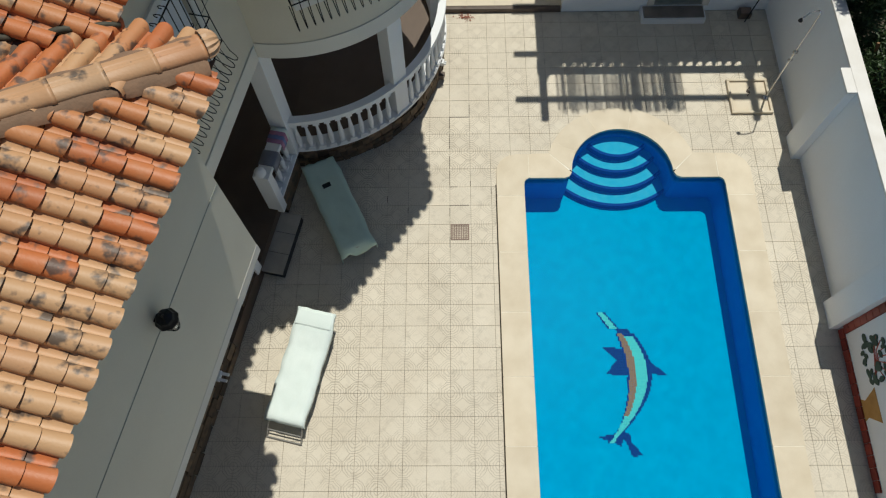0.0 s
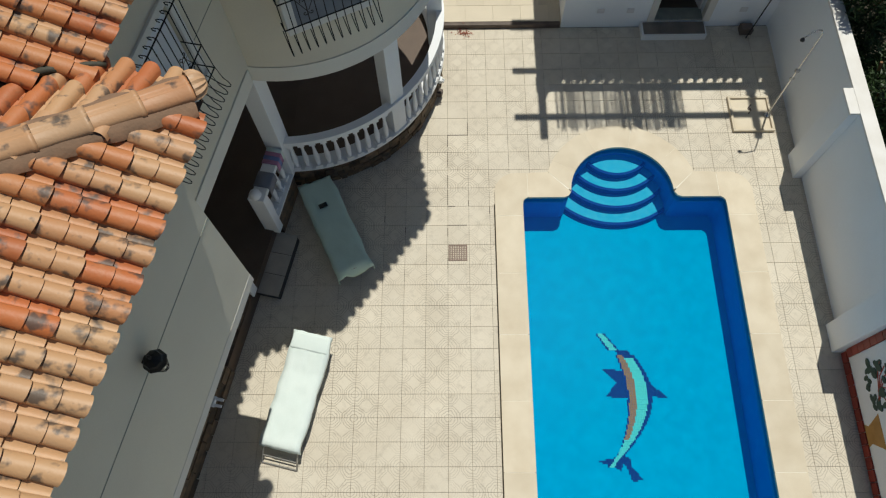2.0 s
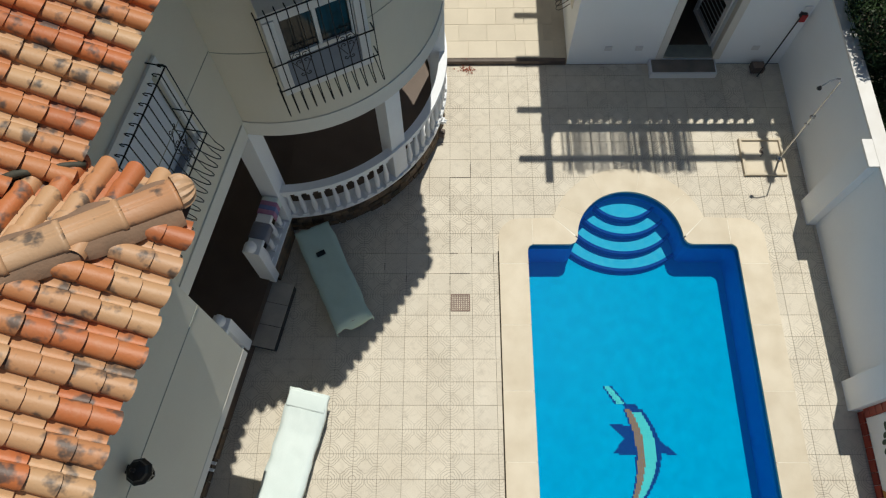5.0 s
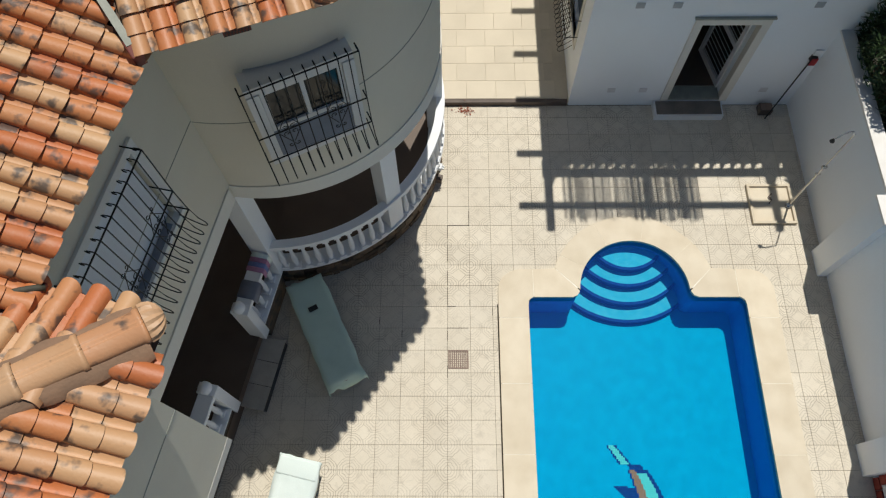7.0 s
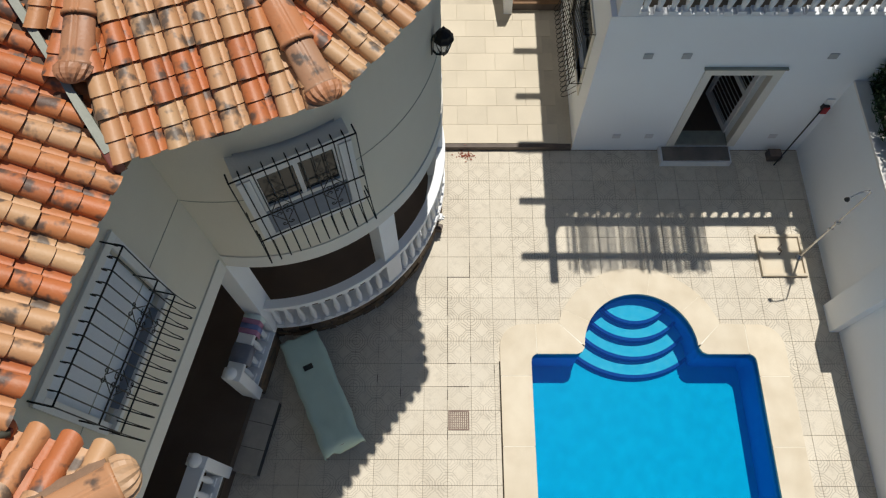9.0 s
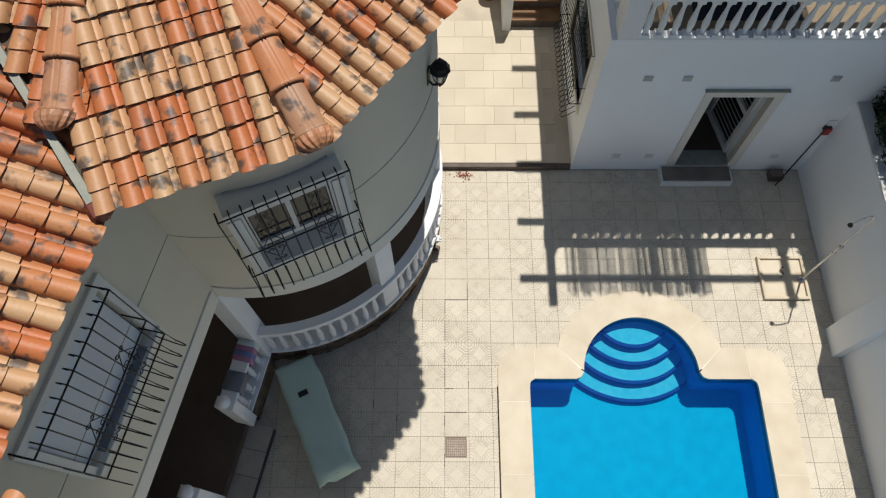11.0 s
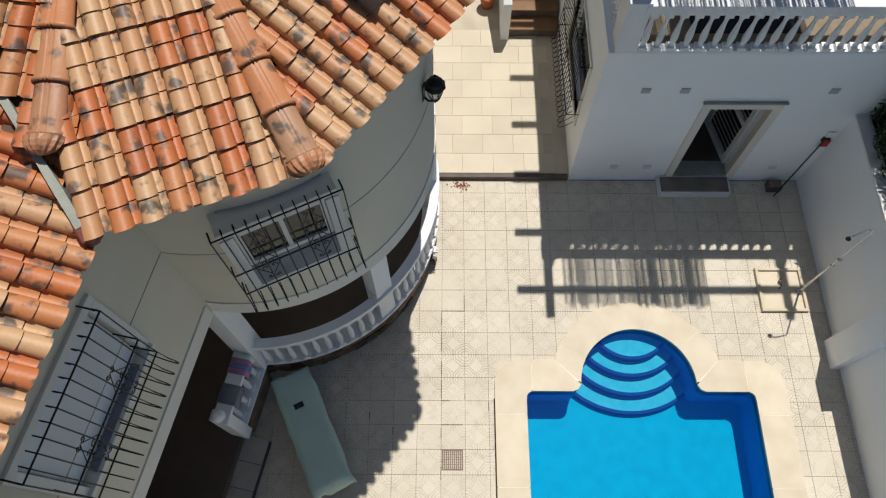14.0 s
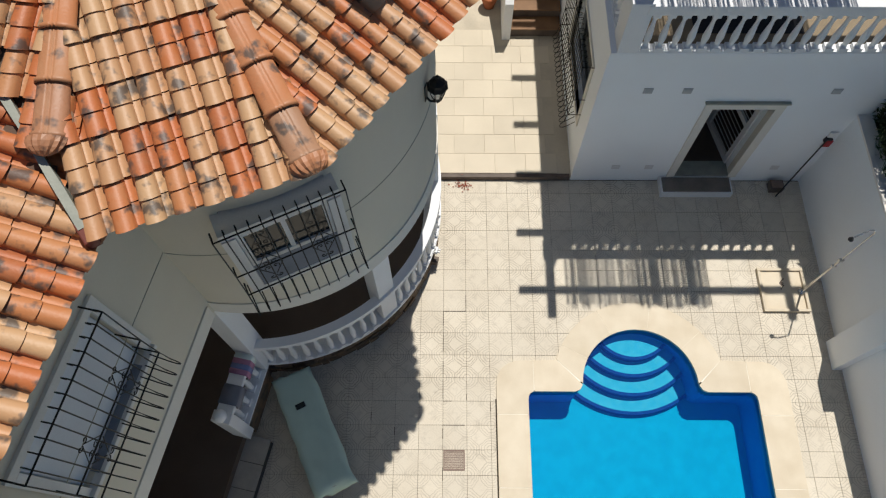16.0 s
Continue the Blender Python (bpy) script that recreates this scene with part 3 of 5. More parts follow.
structure("trim_door_hood", boxes(((2.43, OY - 0.05, 2.18), (3.63, OY, 2.205))), LEAD, "thin dark stone hood above the doorway")
structure("trim_threshold", boxes(((2.58, OY - 0.03, 0.18), (3.47, OY + 0.26, 0.205))), LEAD, "grey stone threshold")
step = thing("door_step", "low white step with a brown-grey stone top before the door", "step")
part("riser_block", boxes(((2.35, 3.27, 0.0), (3.53, OY - 0.002, 0.13))), WHITE, step)
part("tread", boxes(((2.38, 3.30, 0.13), (3.50, OY - 0.035, 0.15)), bevel=0.004), TREAD, step, "brown-grey stone tread")
door = thing("door", "white louvred door standing open inwards", "door", m=Matrix.Translation((3.45, OY + 0.20, 0.22)) @ pose(0, 0, 0, 0, 0, -78))
part("leaf_frame", boxes(((-0.84, -0.02, 0), (-0.76, 0.02, 1.82)), ((-0.08, -0.02, 0), (0, 0.02, 1.82)), ((-0.76, -0.02, 0), (-0.08, 0.02, 0.12)), ((-0.76, -0.02, 1.70), (-0.08, 0.02, 1.82)), ((-0.76, -0.02, 0.95), (-0.08, 0.02, 1.05))), FRAME, door)
for i in range(15):
    z = 0.18 + i * 0.105
    if 0.9 < z < 1.06:
        continue
    part("slat", boxes(((-0.76, -0.03, -0.004), (-0.08, 0.03, 0.004)), m=Matrix.Translation((0, 0, z)) @ pose(0, 0, 0, -48, 0, 0)), FRAME, door)
for x, lz in ((1.56, -0.04), (2.10, -0.04), (4.15, -0.04), (1.56, -2.06), (2.10, -2.06), (4.15, -2.06)):
    v = thing("recessed_wall_light", "small square grey recessed light in the white wall" if lz > -1 else "small faint square low in the white wall", "wall light", "recessed wall lights")
    part("housing", boxes(((x - 0.065, OY - 0.012, 2.43 + lz), (x + 0.065, OY - 0.001, 2.54 + lz)), bevel=0.003), DULL_LAMP if lz > -1 else FAINT, v)
    part("lens", boxes(((x - 0.045, OY - 0.016, 2.45 + lz), (x + 0.045, OY - 0.012, 2.52 + lz))), DULL_LAMP if lz > -1 else FAINT, v)

# ---- balusters ----
bm = bmesh.new()
box(bm, (-0.055, -0.055, 0), (0.055, 0.055, 0.06))
box(bm, (-0.05, -0.05, 0.63), (0.05, 0.05, 0.70))
lathe(bm, [(0.040, 0.06), (0.028, 0.09), (0.040, 0.16), (0.046, 0.23), (0.038, 0.34), (0.027, 0.46), (0.023, 0.53), (0.026, 0.565), (0.036, 0.60), (0.040, 0.63)], 12)
BALUSTER = finish(bm, "baluster", WHITE)


def baluster(parent, p, turn=0.0, height=0.70):
    ob = new("baluster", BALUSTER)
    ob.parent = parent
    ob.matrix_world = Matrix.Translation(p) @ pose(0, 0, 0, 0, 0, turn) @ Matrix.Diagonal((1, 1, height / 0.70, 1))
    return ob


ter = thing("terrace_balustrade", "white cast balustrade along the edge of the roof terrace", "balustrade")
part("bottom_rail", boxes(((1.19, BY, 3.34), (5.6, BY + 0.124, 3.37))), WHITE, ter)
part("top_rail", boxes(((1.12, BY - 0.01, 4.00), (5.6, BY + 0.12, 4.15)), bevel=0.015), WHITE, ter)
for i in range(25):
    baluster(ter, (1.26 + i * 0.176, BY + 0.055, 3.365), 0, 0.64)
part("corner_pier", boxes(((OX + 0.04, BY - 0.004, 3.34), (1.19, OY + 0.22, 4.18)), bevel=0.01), WHITE, ter)
ter2 = thing("terrace_balustrade", "white cast balustrade along the side of the roof terrace", "balustrade")
part("top_rail", boxes(((OX + 0.05, OY + 0.24, 4.00), (OX + 0.19, 8.5, 4.15)), bevel=0.015), WHITE, ter2)
part("bottom_rail", boxes(((OX + 0.05, OY + 0.24, 3.34), (OX + 0.19, 8.5, 3.37))), WHITE, ter2)
for i in range(26):
    baluster(ter2, (OX + 0.12, 3.98 + i * 0.176, 3.365), 90, 0.64)

# Pergola on the terrace; it throws the barred shadow over the paving.
perg = thing("pergola", "timber pergola with reed matting on the roof terrace", "pergola")
PZ = 6.0
part("long_beam", boxes(((1.19, 3.10, PZ - 0.16), (1.31, 8.4, PZ))), WOOD, perg)
part("long_beam", boxes(((4.9, 3.08, PZ - 0.16), (5.02, 8.4, PZ))), WOOD, perg)
for i in range(6):
    y = 3.59 + i * 1.0
    part("cross_beam", boxes(((0.77, y - 0.05, PZ), (5.3, y + 0.05, PZ + 0.13))), WOOD, perg)
for x, y in ((1.25, 3.95), (4.96, 3.95), (1.25, 8.2), (4.96, 8.2)):
    part("post", boxes(((x - 0.06, y - 0.06, 3.355), (x + 0.06, y + 0.06, PZ - 0.16))), WOOD, perg)
rng = random.Random(5)
bm = bmesh.new()
x = 1.52
while x < 3.76:
    if rng.random() < 0.94:
        y0 = 3.34 + rng.uniform(-0.05, 0.06)
        wdt = rng.uniform(0.009, 0.028)
        box(bm, (x, y0, PZ + 0.13), (x + wdt, 5.3, PZ + 0.142))
    x += rng.uniform(0.013, 0.031)
mat_ob = part("reed_mat", bm, REED, perg, "dry reed matting with gaps")
mat_ob["kind"] = "stuff"
# unseen board, added to darken the terrace floor behind the balusters
part("added_shade_board", boxes(((2.05, 4.45, PZ + 0.15), (3.45, 7.5, PZ + 0.17))), REED, perg, "unseen solid board added to shade the terrace floor")

# Dark sheet added for the shade on the roof terrace floor, and round table
rug = thing("dark_floor_sheet", "dark sheet added under the terrace table in place of shade", "rug")
part("dark_sheet", boxes(((1.93, 3.80, 3.355), (3.32, 5.25, 3.367)), bevel=0.003), TERRACE_DARK, rug)
tab = thing("terrace_table", "round dark glass table on the roof terrace", "table", m=Matrix.Translation((2.62, 4.52, 3.367)))
part("tabletop", lathe(bmesh.new(), [(0.70, 0.70), (0.715, 0.705), (0.715, 0.715), (0.70, 0.722), (0.66, 0.722)], 48), PANE, tab, "dark glass top")
bm = bmesh.new()
tube(bm, [(0.715 * math.cos(2 * math.pi * k / 40), 0.715 * math.sin(2 * math.pi * k / 40), 0.712) for k in range(41)], 0.018, 6)
part("table_rim", bm, BLACK, tab)
for k in range(4):
    a = math.pi / 4 + k * math.pi / 2
    part("leg", tube(bmesh.new(), [(0.50 * math.cos(a), 0.50 * math.sin(a), 0.0), (0.46 * math.cos(a), 0.46 * math.sin(a), 0.70)], 0.020, 8), BLACK, tab)

# ---- boundary wall on the garden side ----
WX = 4.73
bm = boxes(((WX, -9, -0.1), (WX + 0.20, OY, 1.86)))
structure("wall_boundary", bm, WHITE_WALL, "tall white rendered boundary wall")
cap = structure("wall_cap", boxes(((WX - 0.004, -9, 1.86), (WX + 0.21, OY, 1.90)), bevel=0.006), CAP_WHITE, "weathered white coping of the boundary wall")
for y0 in (0.34, -2.68, -5.72):
    p = thing("wall_pier", "white rendered pier of the boundary wall", "pier", "boundary wall piers")
    part("shaft", boxes(((WX - 0.15, y0, -0.02), (WX - 0.001, y0 + 0.44, 1.86)), bevel=0.008), WHITE_WALL, p)
    part("cap", boxes(((WX - 0.155, y0 - 0.004, 1.86), (WX - 0.006, y0 + 0.444, 1.90)), bevel=0.006), CAP_WHITE, p)
structure("wall_terrace_end", boxes(((-7.5, -9.2, -0.1), (4.95, -9.0, 2.2))), WHITE_WALL, "plain white wall closing the terrace")
structure("wall_passage_end", boxes(((-2.8, 8.5, -0.1), (0.88, 8.7, 3.0))), WHITE_WALL, "plain white wall closing the passage")

# Painted panel between two piers, framed by red tiles
mur = thing("wall_painting", "painted potted plant on white, framed by red tiles", "mural")
part("ground_coat", boxes(((WX - 0.012, -5.10, 0.20), (WX - 0.001, -2.82, 1.45))), WHITE, mur)
bsz = 0.17
for i in range(14):
    y = -2.70 - (i + 1) * bsz
    part("border_tile", boxes(((WX - 0.03, y + 0.004, 0.02), (WX - 0.001, y + bsz - 0.004, 0.16)), bevel=0.004), BORDER, mur)
for i in range(9):
    z = 0.02 + i * 0.165
    part("border_tile", boxes(((WX - 0.03, -2.81, z + 0.165 if i == 0 else z + 0.145), (WX - 0.001, -2.685, z + 0.30)), bevel=0.004), BORDER, mur)
bm = bmesh.new()
mw = Matrix(((0, 0, -1, WX - 0.012), (1, 0, 0, -3.95), (0, 1, 0, 0.18), (0, 0, 0, 1)))
prism(bm, [(-0.16, 0), (0.16, 0), (0.12, 0.10), (0.22, 0.34), (0.25, 0.40), (-0.25, 0.40), (-0.22, 0.34), (-0.12, 0.10)], 0, 0.004, mw)
part("pot_figure", bm, MURAL_POT, mur, "ochre painted pot")
bm = bmesh.new()
rng = random.Random(8)
for i in range(34):
    a, rr = rng.uniform(0, 6.28), rng.uniform(0.08, 0.36)
    cy, cz = 0.62 + rr * math.cos(a) * 1.15, 0.52 + rr * math.sin(a) * 1.1
    th, sz = rng.uniform(0, 6.28), rng.uniform(0.05, 0.085)
    prism(bm, [(cy + sz * (math.cos(b) * math.cos(th) - 0.62 * math.sin(b) * math.sin(th)), cz + sz * (math.cos(b) * math.sin(th) + 0.62 * math.sin(b) * math.cos(th))) for b in (2 * math.pi * q / 8 for q in range(8))], 0.001, 0.003 + 0.0004 * i, mw)
part("leaf_figure", bm, MURAL_GREEN, mur, "dark green painted leaves")
bm = bmesh.new()
for i in range(7):
    a = -0.9 + i * 0.32 + 1.57
    tube(bm, [(0.40, 0.50, 0.003), (0.62 + 0.18 * math.cos(a), 0.52 + 0.16 * math.sin(a), 0.003), (0.62 + 0.36 * math.cos(a), 0.52 + 0.34 * math.sin(a), 0.003)], 0.008, 5, mw)
part("stalk_figure", bm, MURAL_RED, mur, "red painted stalks")

# ---- the villa: walls ----
FZ, BZ, EZ = 0.36, 3.04, 6.36        # porch floor, underside of the first floor, wall head
WIN_U0, WIN_U1, WIN_Z0, WIN_Z1 = -1.92, -0.72, 4.22, 5.32
bm = boxes(((-0.25, -2.62, BZ), (0, WIN_U0, EZ)), ((-0.25, WIN_U1, BZ), (0, 0.25, EZ)), ((-0.25, WIN_U0, BZ), (0, WIN_U1, WIN_Z0)), ((-0.25, WIN_U0, WIN_Z1), (0, WIN_U1, EZ)), m=HOUSE)
structure("wall_wing", bm, PLASTER, "grey-beige plastered upper wall of the villa")
structure("band_wing", boxes(((-0.26, -2.6, BZ - 0.01), (0.018, 0.05, BZ + 0.26)), m=HOUSE), BAND, "paler painted band under the upper wall")
structure("joint_wing", boxes(((0.0, -2.6, 4.60), (0.004, 0.1, 4.61)), m=HOUSE), LEAD, "thin plaster joint along the wall")
BAY_O, BAY_U, BAY_Z = 0.93, -2.60, 3.17
structure("wall_bay", boxes(((BAY_O - 0.25, -9.2, BAY_Z + 0.16), (BAY_O, BAY_U, EZ)), ((-0.25, BAY_U - 0.25, BAY_Z + 0.16), (BAY_O - 0.25, BAY_U, EZ)), m=HOUSE), PLASTER, "grey-beige plastered wall of the projecting upper floor")
structure("band_bay", boxes(((-0.2, -9.2, BAY_Z), (BAY_O + 0.003, BAY_U + 0.003, BAY_Z + 0.16)), m=HOUSE), BAND_BAY, "paler plaster band at the foot of the projecting floor")
structure("joint_bay", boxes(((BAY_O, -9.2, 4.76), (BAY_O + 0.004, BAY_U, 4.772)), m=HOUSE), LEAD, "thin plaster joint along the projecting wall")
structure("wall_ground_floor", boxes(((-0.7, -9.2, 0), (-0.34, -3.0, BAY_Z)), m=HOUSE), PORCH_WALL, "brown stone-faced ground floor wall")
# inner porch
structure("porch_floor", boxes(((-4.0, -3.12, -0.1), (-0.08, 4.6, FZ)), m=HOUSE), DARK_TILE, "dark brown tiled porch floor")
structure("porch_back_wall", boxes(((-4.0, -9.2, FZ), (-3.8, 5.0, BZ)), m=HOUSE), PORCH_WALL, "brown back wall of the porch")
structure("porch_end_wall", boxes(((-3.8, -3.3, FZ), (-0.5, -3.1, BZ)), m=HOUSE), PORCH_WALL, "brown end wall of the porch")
structure("porch_ceiling", boxes(((-4.0, -3.0, BZ), (-0.26, 4.9, BZ + 0.1)), m=HOUSE), WHITE, "porch ceiling")

bm = bmesh.new()
A0, A1, W0, W1 = -99, 78, -79.3, -54.8
ring_sector(bm, WC, WR - 0.25, WR, A0, W0, BZ, 6.5, 8)
ring_sector(bm, WC, WR - 0.25, WR, W1, A1, BZ, 6.5, 40)
ring_sector(bm, WC, WR - 0.25, WR, W0, W1, BZ, 4.22, 10)
ring_sector(bm, WC, WR - 0.25, WR, W0, W1, 5.36, 6.5, 10)
structure("wall_tower", bm, PLASTER, "rounded grey-beige plastered wall of the villa's corner tower")
structure("band_tower", ring_sector(bmesh.new(), WC, WR - 0.26, WR + 0.014, A0 - 0.3, A1, BZ - 0.01, BZ + 0.26, 60), BAND, "paler painted band round the tower")
structure("joint_tower", ring_sector(bmesh.new(), WC, WR, WR + 0.004, A0, A1, 4.57, 4.58, 60), LEAD, "thin plaster joint round the tower")
bm = boxes(((-2.95, 4.7, -0.1), (-2.7, 8.5, 6.4)))
structure("wall_villa_side", bm, PLASTER, "plain villa side wall along the passage")
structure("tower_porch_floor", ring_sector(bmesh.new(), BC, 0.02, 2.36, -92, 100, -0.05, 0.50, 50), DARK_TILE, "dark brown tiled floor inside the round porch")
structure("tower_ceiling", ring_sector(bmesh.new(), WC, 0.02, WR - 0.26, -100, 110, BZ, BZ + 0.08, 40), WHITE, "ceiling of the round porch")

# stone plinth of the tower
core = tagged(part("plinth", ring_sector(bmesh.new(), BC, 2.2, 2.42, -92, 72, -0.05, 0.53, 60), MORTAR), "rough brown stone plinth under the round balustrade", "plinth", kind="structure")
rng = random.Random(3)
stones = []
for row in range(4):
    a = -92.0
    while a < 62:
        wd = rng.uniform(2.6, 5.6)
        z0 = row * 0.132 + rng.uniform(-0.028, 0.028)
        stones.append((a, a + wd - rng.uniform(0.1, 0.45), max(-0.02, z0), min(0.525, z0 + rng.uniform(0.105, 0.15)), 2.42 + rng.uniform(0.012, 0.045)))
        a += wd
structure("plinth_cap", ring_sector(bmesh.new(), BC, 2.22, 2.49, -92, 72, 0.53, 0.575, 70), WHITE, "white ledge on the stone plinth")

bal = thing("porch_balustrade", "curved white balustrade round the tower porch", "balustrade")
part("hand_rail", ring_sector(bmesh.new(), BC, 2.365, 2.495, -91, 54, 1.30, 1.385, 70), WHITE, bal)
a = -87.5
while a < 50:
    if not (-48.6 < a < -39.4 or -0.2 < a < 9.0):
        baluster(bal, on_porch(2.43, a, 0.572), a, 0.73)
    a += 4.08
for a in (-44, 4.4, 53):
    m = Matrix.Translation(on_porch(2.335, a, 0)) @ pose(0, 0, 0, 0, 0, a)
    p = thing("porch_pillar", "square white pillar carrying the tower over the porch", "pillar", "porch pillars")
    part("pillar_shaft", boxes(((-0.13, -0.135, 0.575), (0.12, 0.135, BZ - 0.012)), m=m, bevel=0.008), WHITE, p)
p = thing("corner_pillar", "white corner pillar where wing and tower meet", "pillar", "porch pillars")
part("pillar_shaft", boxes(((-0.27, 0.08, 0.5), (0.0, 0.36, BZ - 0.012)), m=HOUSE, bevel=0.008), WHITE, p)


def straight_balustrade(u0, u1, post_u, label, back=0.0):
    b = thing("entrance_balustrade", label, "balustrade", "entrance balustrades")
    part("low_wall", boxes(((-0.19 - back, u0, 0), (-0.02 - back, u1, 0.52)), m=HOUSE), STONE, b, "brown stone footing")
    part("ledge", boxes(((-0.22 - back, u0, 0.52), (0.005 - back, u1, 0.565)), m=HOUSE, bevel=0.005), WHITE, b)
    part("hand_rail", boxes(((-0.215 - back, u0, 1.27), (-back, u1, 1.36)), m=HOUSE, bevel=0.012), WHITE, b)
    n = max(2, round((u1 - u0) / 0.18))
    for i in range(n):
        ob = baluster(b, H(-0.107 - back, u0 + (i + 0.5) * (u1 - u0) / n, 0.56), -12, 0.72)
    part("newel_post", boxes(((-0.23 - back, post_u - 0.075, 0.30), (0.02 - back, post_u + 0.075, 1.40)), m=HOUSE, bevel=0.01), WHITE, b)
    bm = bmesh.new()
    lathe(bm, [(0.085, 1.40), (0.09, 1.42), (0.085, 1.47), (0.062, 1.51), (0.03, 1.535), (0.005, 1.54)], 14, Matrix.Translation(H(-0.12 - back, post_u, 0)))
    part("finial", bm, WHITE, b, "rounded white finial", True)
    return b


straight_balustrade(-0.72, 0.08, -0.79, "short white balustrade with a domed end post, beach towels over it")
straight_balustrade(-2.56, -1.98, -1.91, "short white balustrade with a domed end post at the porch entrance", 0.07)


def towel(u0, u1, mats, label):
    t = thing("beach_towel", label, "towel", "towels on the balustrade")
    n = len(mats)
    for i, mt in enumerate(mats):
        a, b = u0 + (u1 - u0) * i / n, u0 + (u1 - u0) * (i + 1) / n
        bm = bmesh.new()
        prof = [(-0.235, 0.95), (-0.237, 1.25), (-0.225, 1.37), (-0.10, 1.376), (0.012, 1.372), (0.02, 1.32), (0.022, 1.18)]
        rows = [[bm.verts.new(H(o + 0.004 * math.sin(9 * k + i), a + (b - a) * k / 3, z)) for o, z in prof] for k in range(4)]
        for r0, r1 in zip(rows, rows[1:]):
            for k in range(len(prof) - 1):
                bm.faces.new((r0[k], r0[k + 1], r1[k + 1], r1[k]))
        ob = part("stripe" if n > 1 else "cloth", bm, mt, t, "", True)
        so = ob.modifiers.new("thick", "SOLIDIFY")
        so.thickness = 0.008


towel(-0.22, 0.06, [CLOTH_RED, CLOTH_BLUE, CLOTH_RED, SHEET], "striped blue, red and white beach towel over the rail")
towel(-0.62, -0.36, [CLOTH_GREY], "grey cloth hung over the white rail")

slab = thing("entrance_slab", "grey stone step slab before the porch entrance", "step")
STEP_STONE = material("step_stone", (0.42, 0.385, 0.325), 0.7, (0.30, 0.275, 0.235), 4, 0.8, 60, 0.2, per_object=0.06)
for u0, u1 in ((-1.87, -1.52), (-1.514, -1.16), (-1.154, -0.80)):
    part("slab_stone", boxes(((-0.09, u0, 0.166), (0.268, u1, 0.18)), m=HOUSE, bevel=0.008), STEP_STONE, slab)
part("slab_base", boxes(((-0.07, -1.85, 0.0), (0.264, -0.82, 0.166)), m=HOUSE), BLACK, slab, "black base that draws the slab's dark edge")
brk = thing("wall_bracket", "small white pipe bracket on the stone footing", "bracket")
part("bracket_body", boxes(((0.0, -3.75, 0.60), (0.12, -3.71, 0.64)), ((0.0, -3.66, 0.60), (0.12, -3.62, 0.64)), ((-0.31, -3.76, 0.58), (0.01, -3.61, 0.66)), m=HOUSE, bevel=0.004), WHITE, brk)

# ---- windows and grilles ----
win = tagged(new("window_1"), "wide wing window with a lowered pale shutter", "window", kind="structure")
fr = part("window_frame", boxes(((-0.02, WIN_U0 - 0.10, WIN_Z1), (0.03, WIN_U1 + 0.10, WIN_Z1 + 0.10)), ((-0.02, WIN_U0 - 0.10, WIN_Z0), (0.03, WIN_U0, WIN_Z1)), ((-0.02, WIN_U1, WIN_Z0), (0.03, WIN_U1 + 0.10, WIN_Z1)), m=HOUSE, bevel=0.004), FRAME, win)
part("window_sill", boxes(((-0.12, WIN_U0 - 0.08, WIN_Z0 - 0.06), (0.07, WIN_U1 + 0.08, WIN_Z0)), m=HOUSE, bevel=0.006), FRAME, win)
part("shutter_box", boxes(((-0.14, WIN_U0, WIN_Z0), (-0.075, WIN_U1, WIN_Z1)), m=HOUSE), SHUTTER, win)
for i in range(20):
    z = WIN_Z0 + 0.008 + i * 0.054
    part("shutter_slat", boxes(((-0.07, WIN_U0 + 0.01, z), (-0.05, WIN_U1 - 0.01, z + 0.0535)), m=HOUSE), SHUTTER, win)
part("sill_tile", boxes(((-0.045, WIN_U0 + 0.13, WIN_Z0 + 0.0005), (0.035, WIN_U1 - 0.13, WIN_Z0 + 0.008)), m=HOUSE, bevel=0.002), SILL, win, "grey-blue tile strip on the sill")

C0, C1 = on_tower(TR, -77.5, 0), on_tower(TR, -55.8, 0)
cx = (C1 - C0).normalized()
WT = Matrix.Translation((C0 + C1) / 2) @ Matrix(((cx.x, -cx.y, 0, 0), (cx.y, cx.x, 0, 0), (0, 0, 1, 0), (0, 0, 0, 1))) @ pose(0, 0, 0, 0, 0, 2.5)
hw = (C1 - C0).length / 2
win = tagged(new("window_2"), "white two-pane tower window behind a black grille", "window", kind="structure")
part("window_surround", boxes(((-0.52, -0.185, 5.22), (0.52, 0.05, 5.32)), ((-0.52, -0.198, 4.10), (0.52, 0.05, 4.20)), ((-0.52, -0.198, 4.20), (-0.40, 0.05, 5.22)), ((0.40, -0.198, 4.20), (0.52, 0.05, 5.22)), m=WT, bevel=0.006), FRAME, win, "white projecting box surround")
part("window_frame", boxes(((-0.398, -0.17, 4.60), (-0.348, -0.11, 5.218)), ((0.348, -0.17, 4.60), (0.398, -0.11, 5.218)), ((-0.022, -0.168, 4.66), (0.022, -0.11, 5.16)), ((-0.348, -0.17, 4.60), (0.348, -0.11, 4.66)), ((-0.348, -0.17, 5.16), (0.348, -0.11, 5.218)), m=WT, bevel=0.003), FRAME, win)
for s in (-1, 1):
    lo_x, hi_x = sorted((s * 0.022, s * 0.348))
    part("pane", boxes(((lo_x, -0.143, 4.66), (hi_x, -0.137, 5.16)), m=WT), PANE, win)
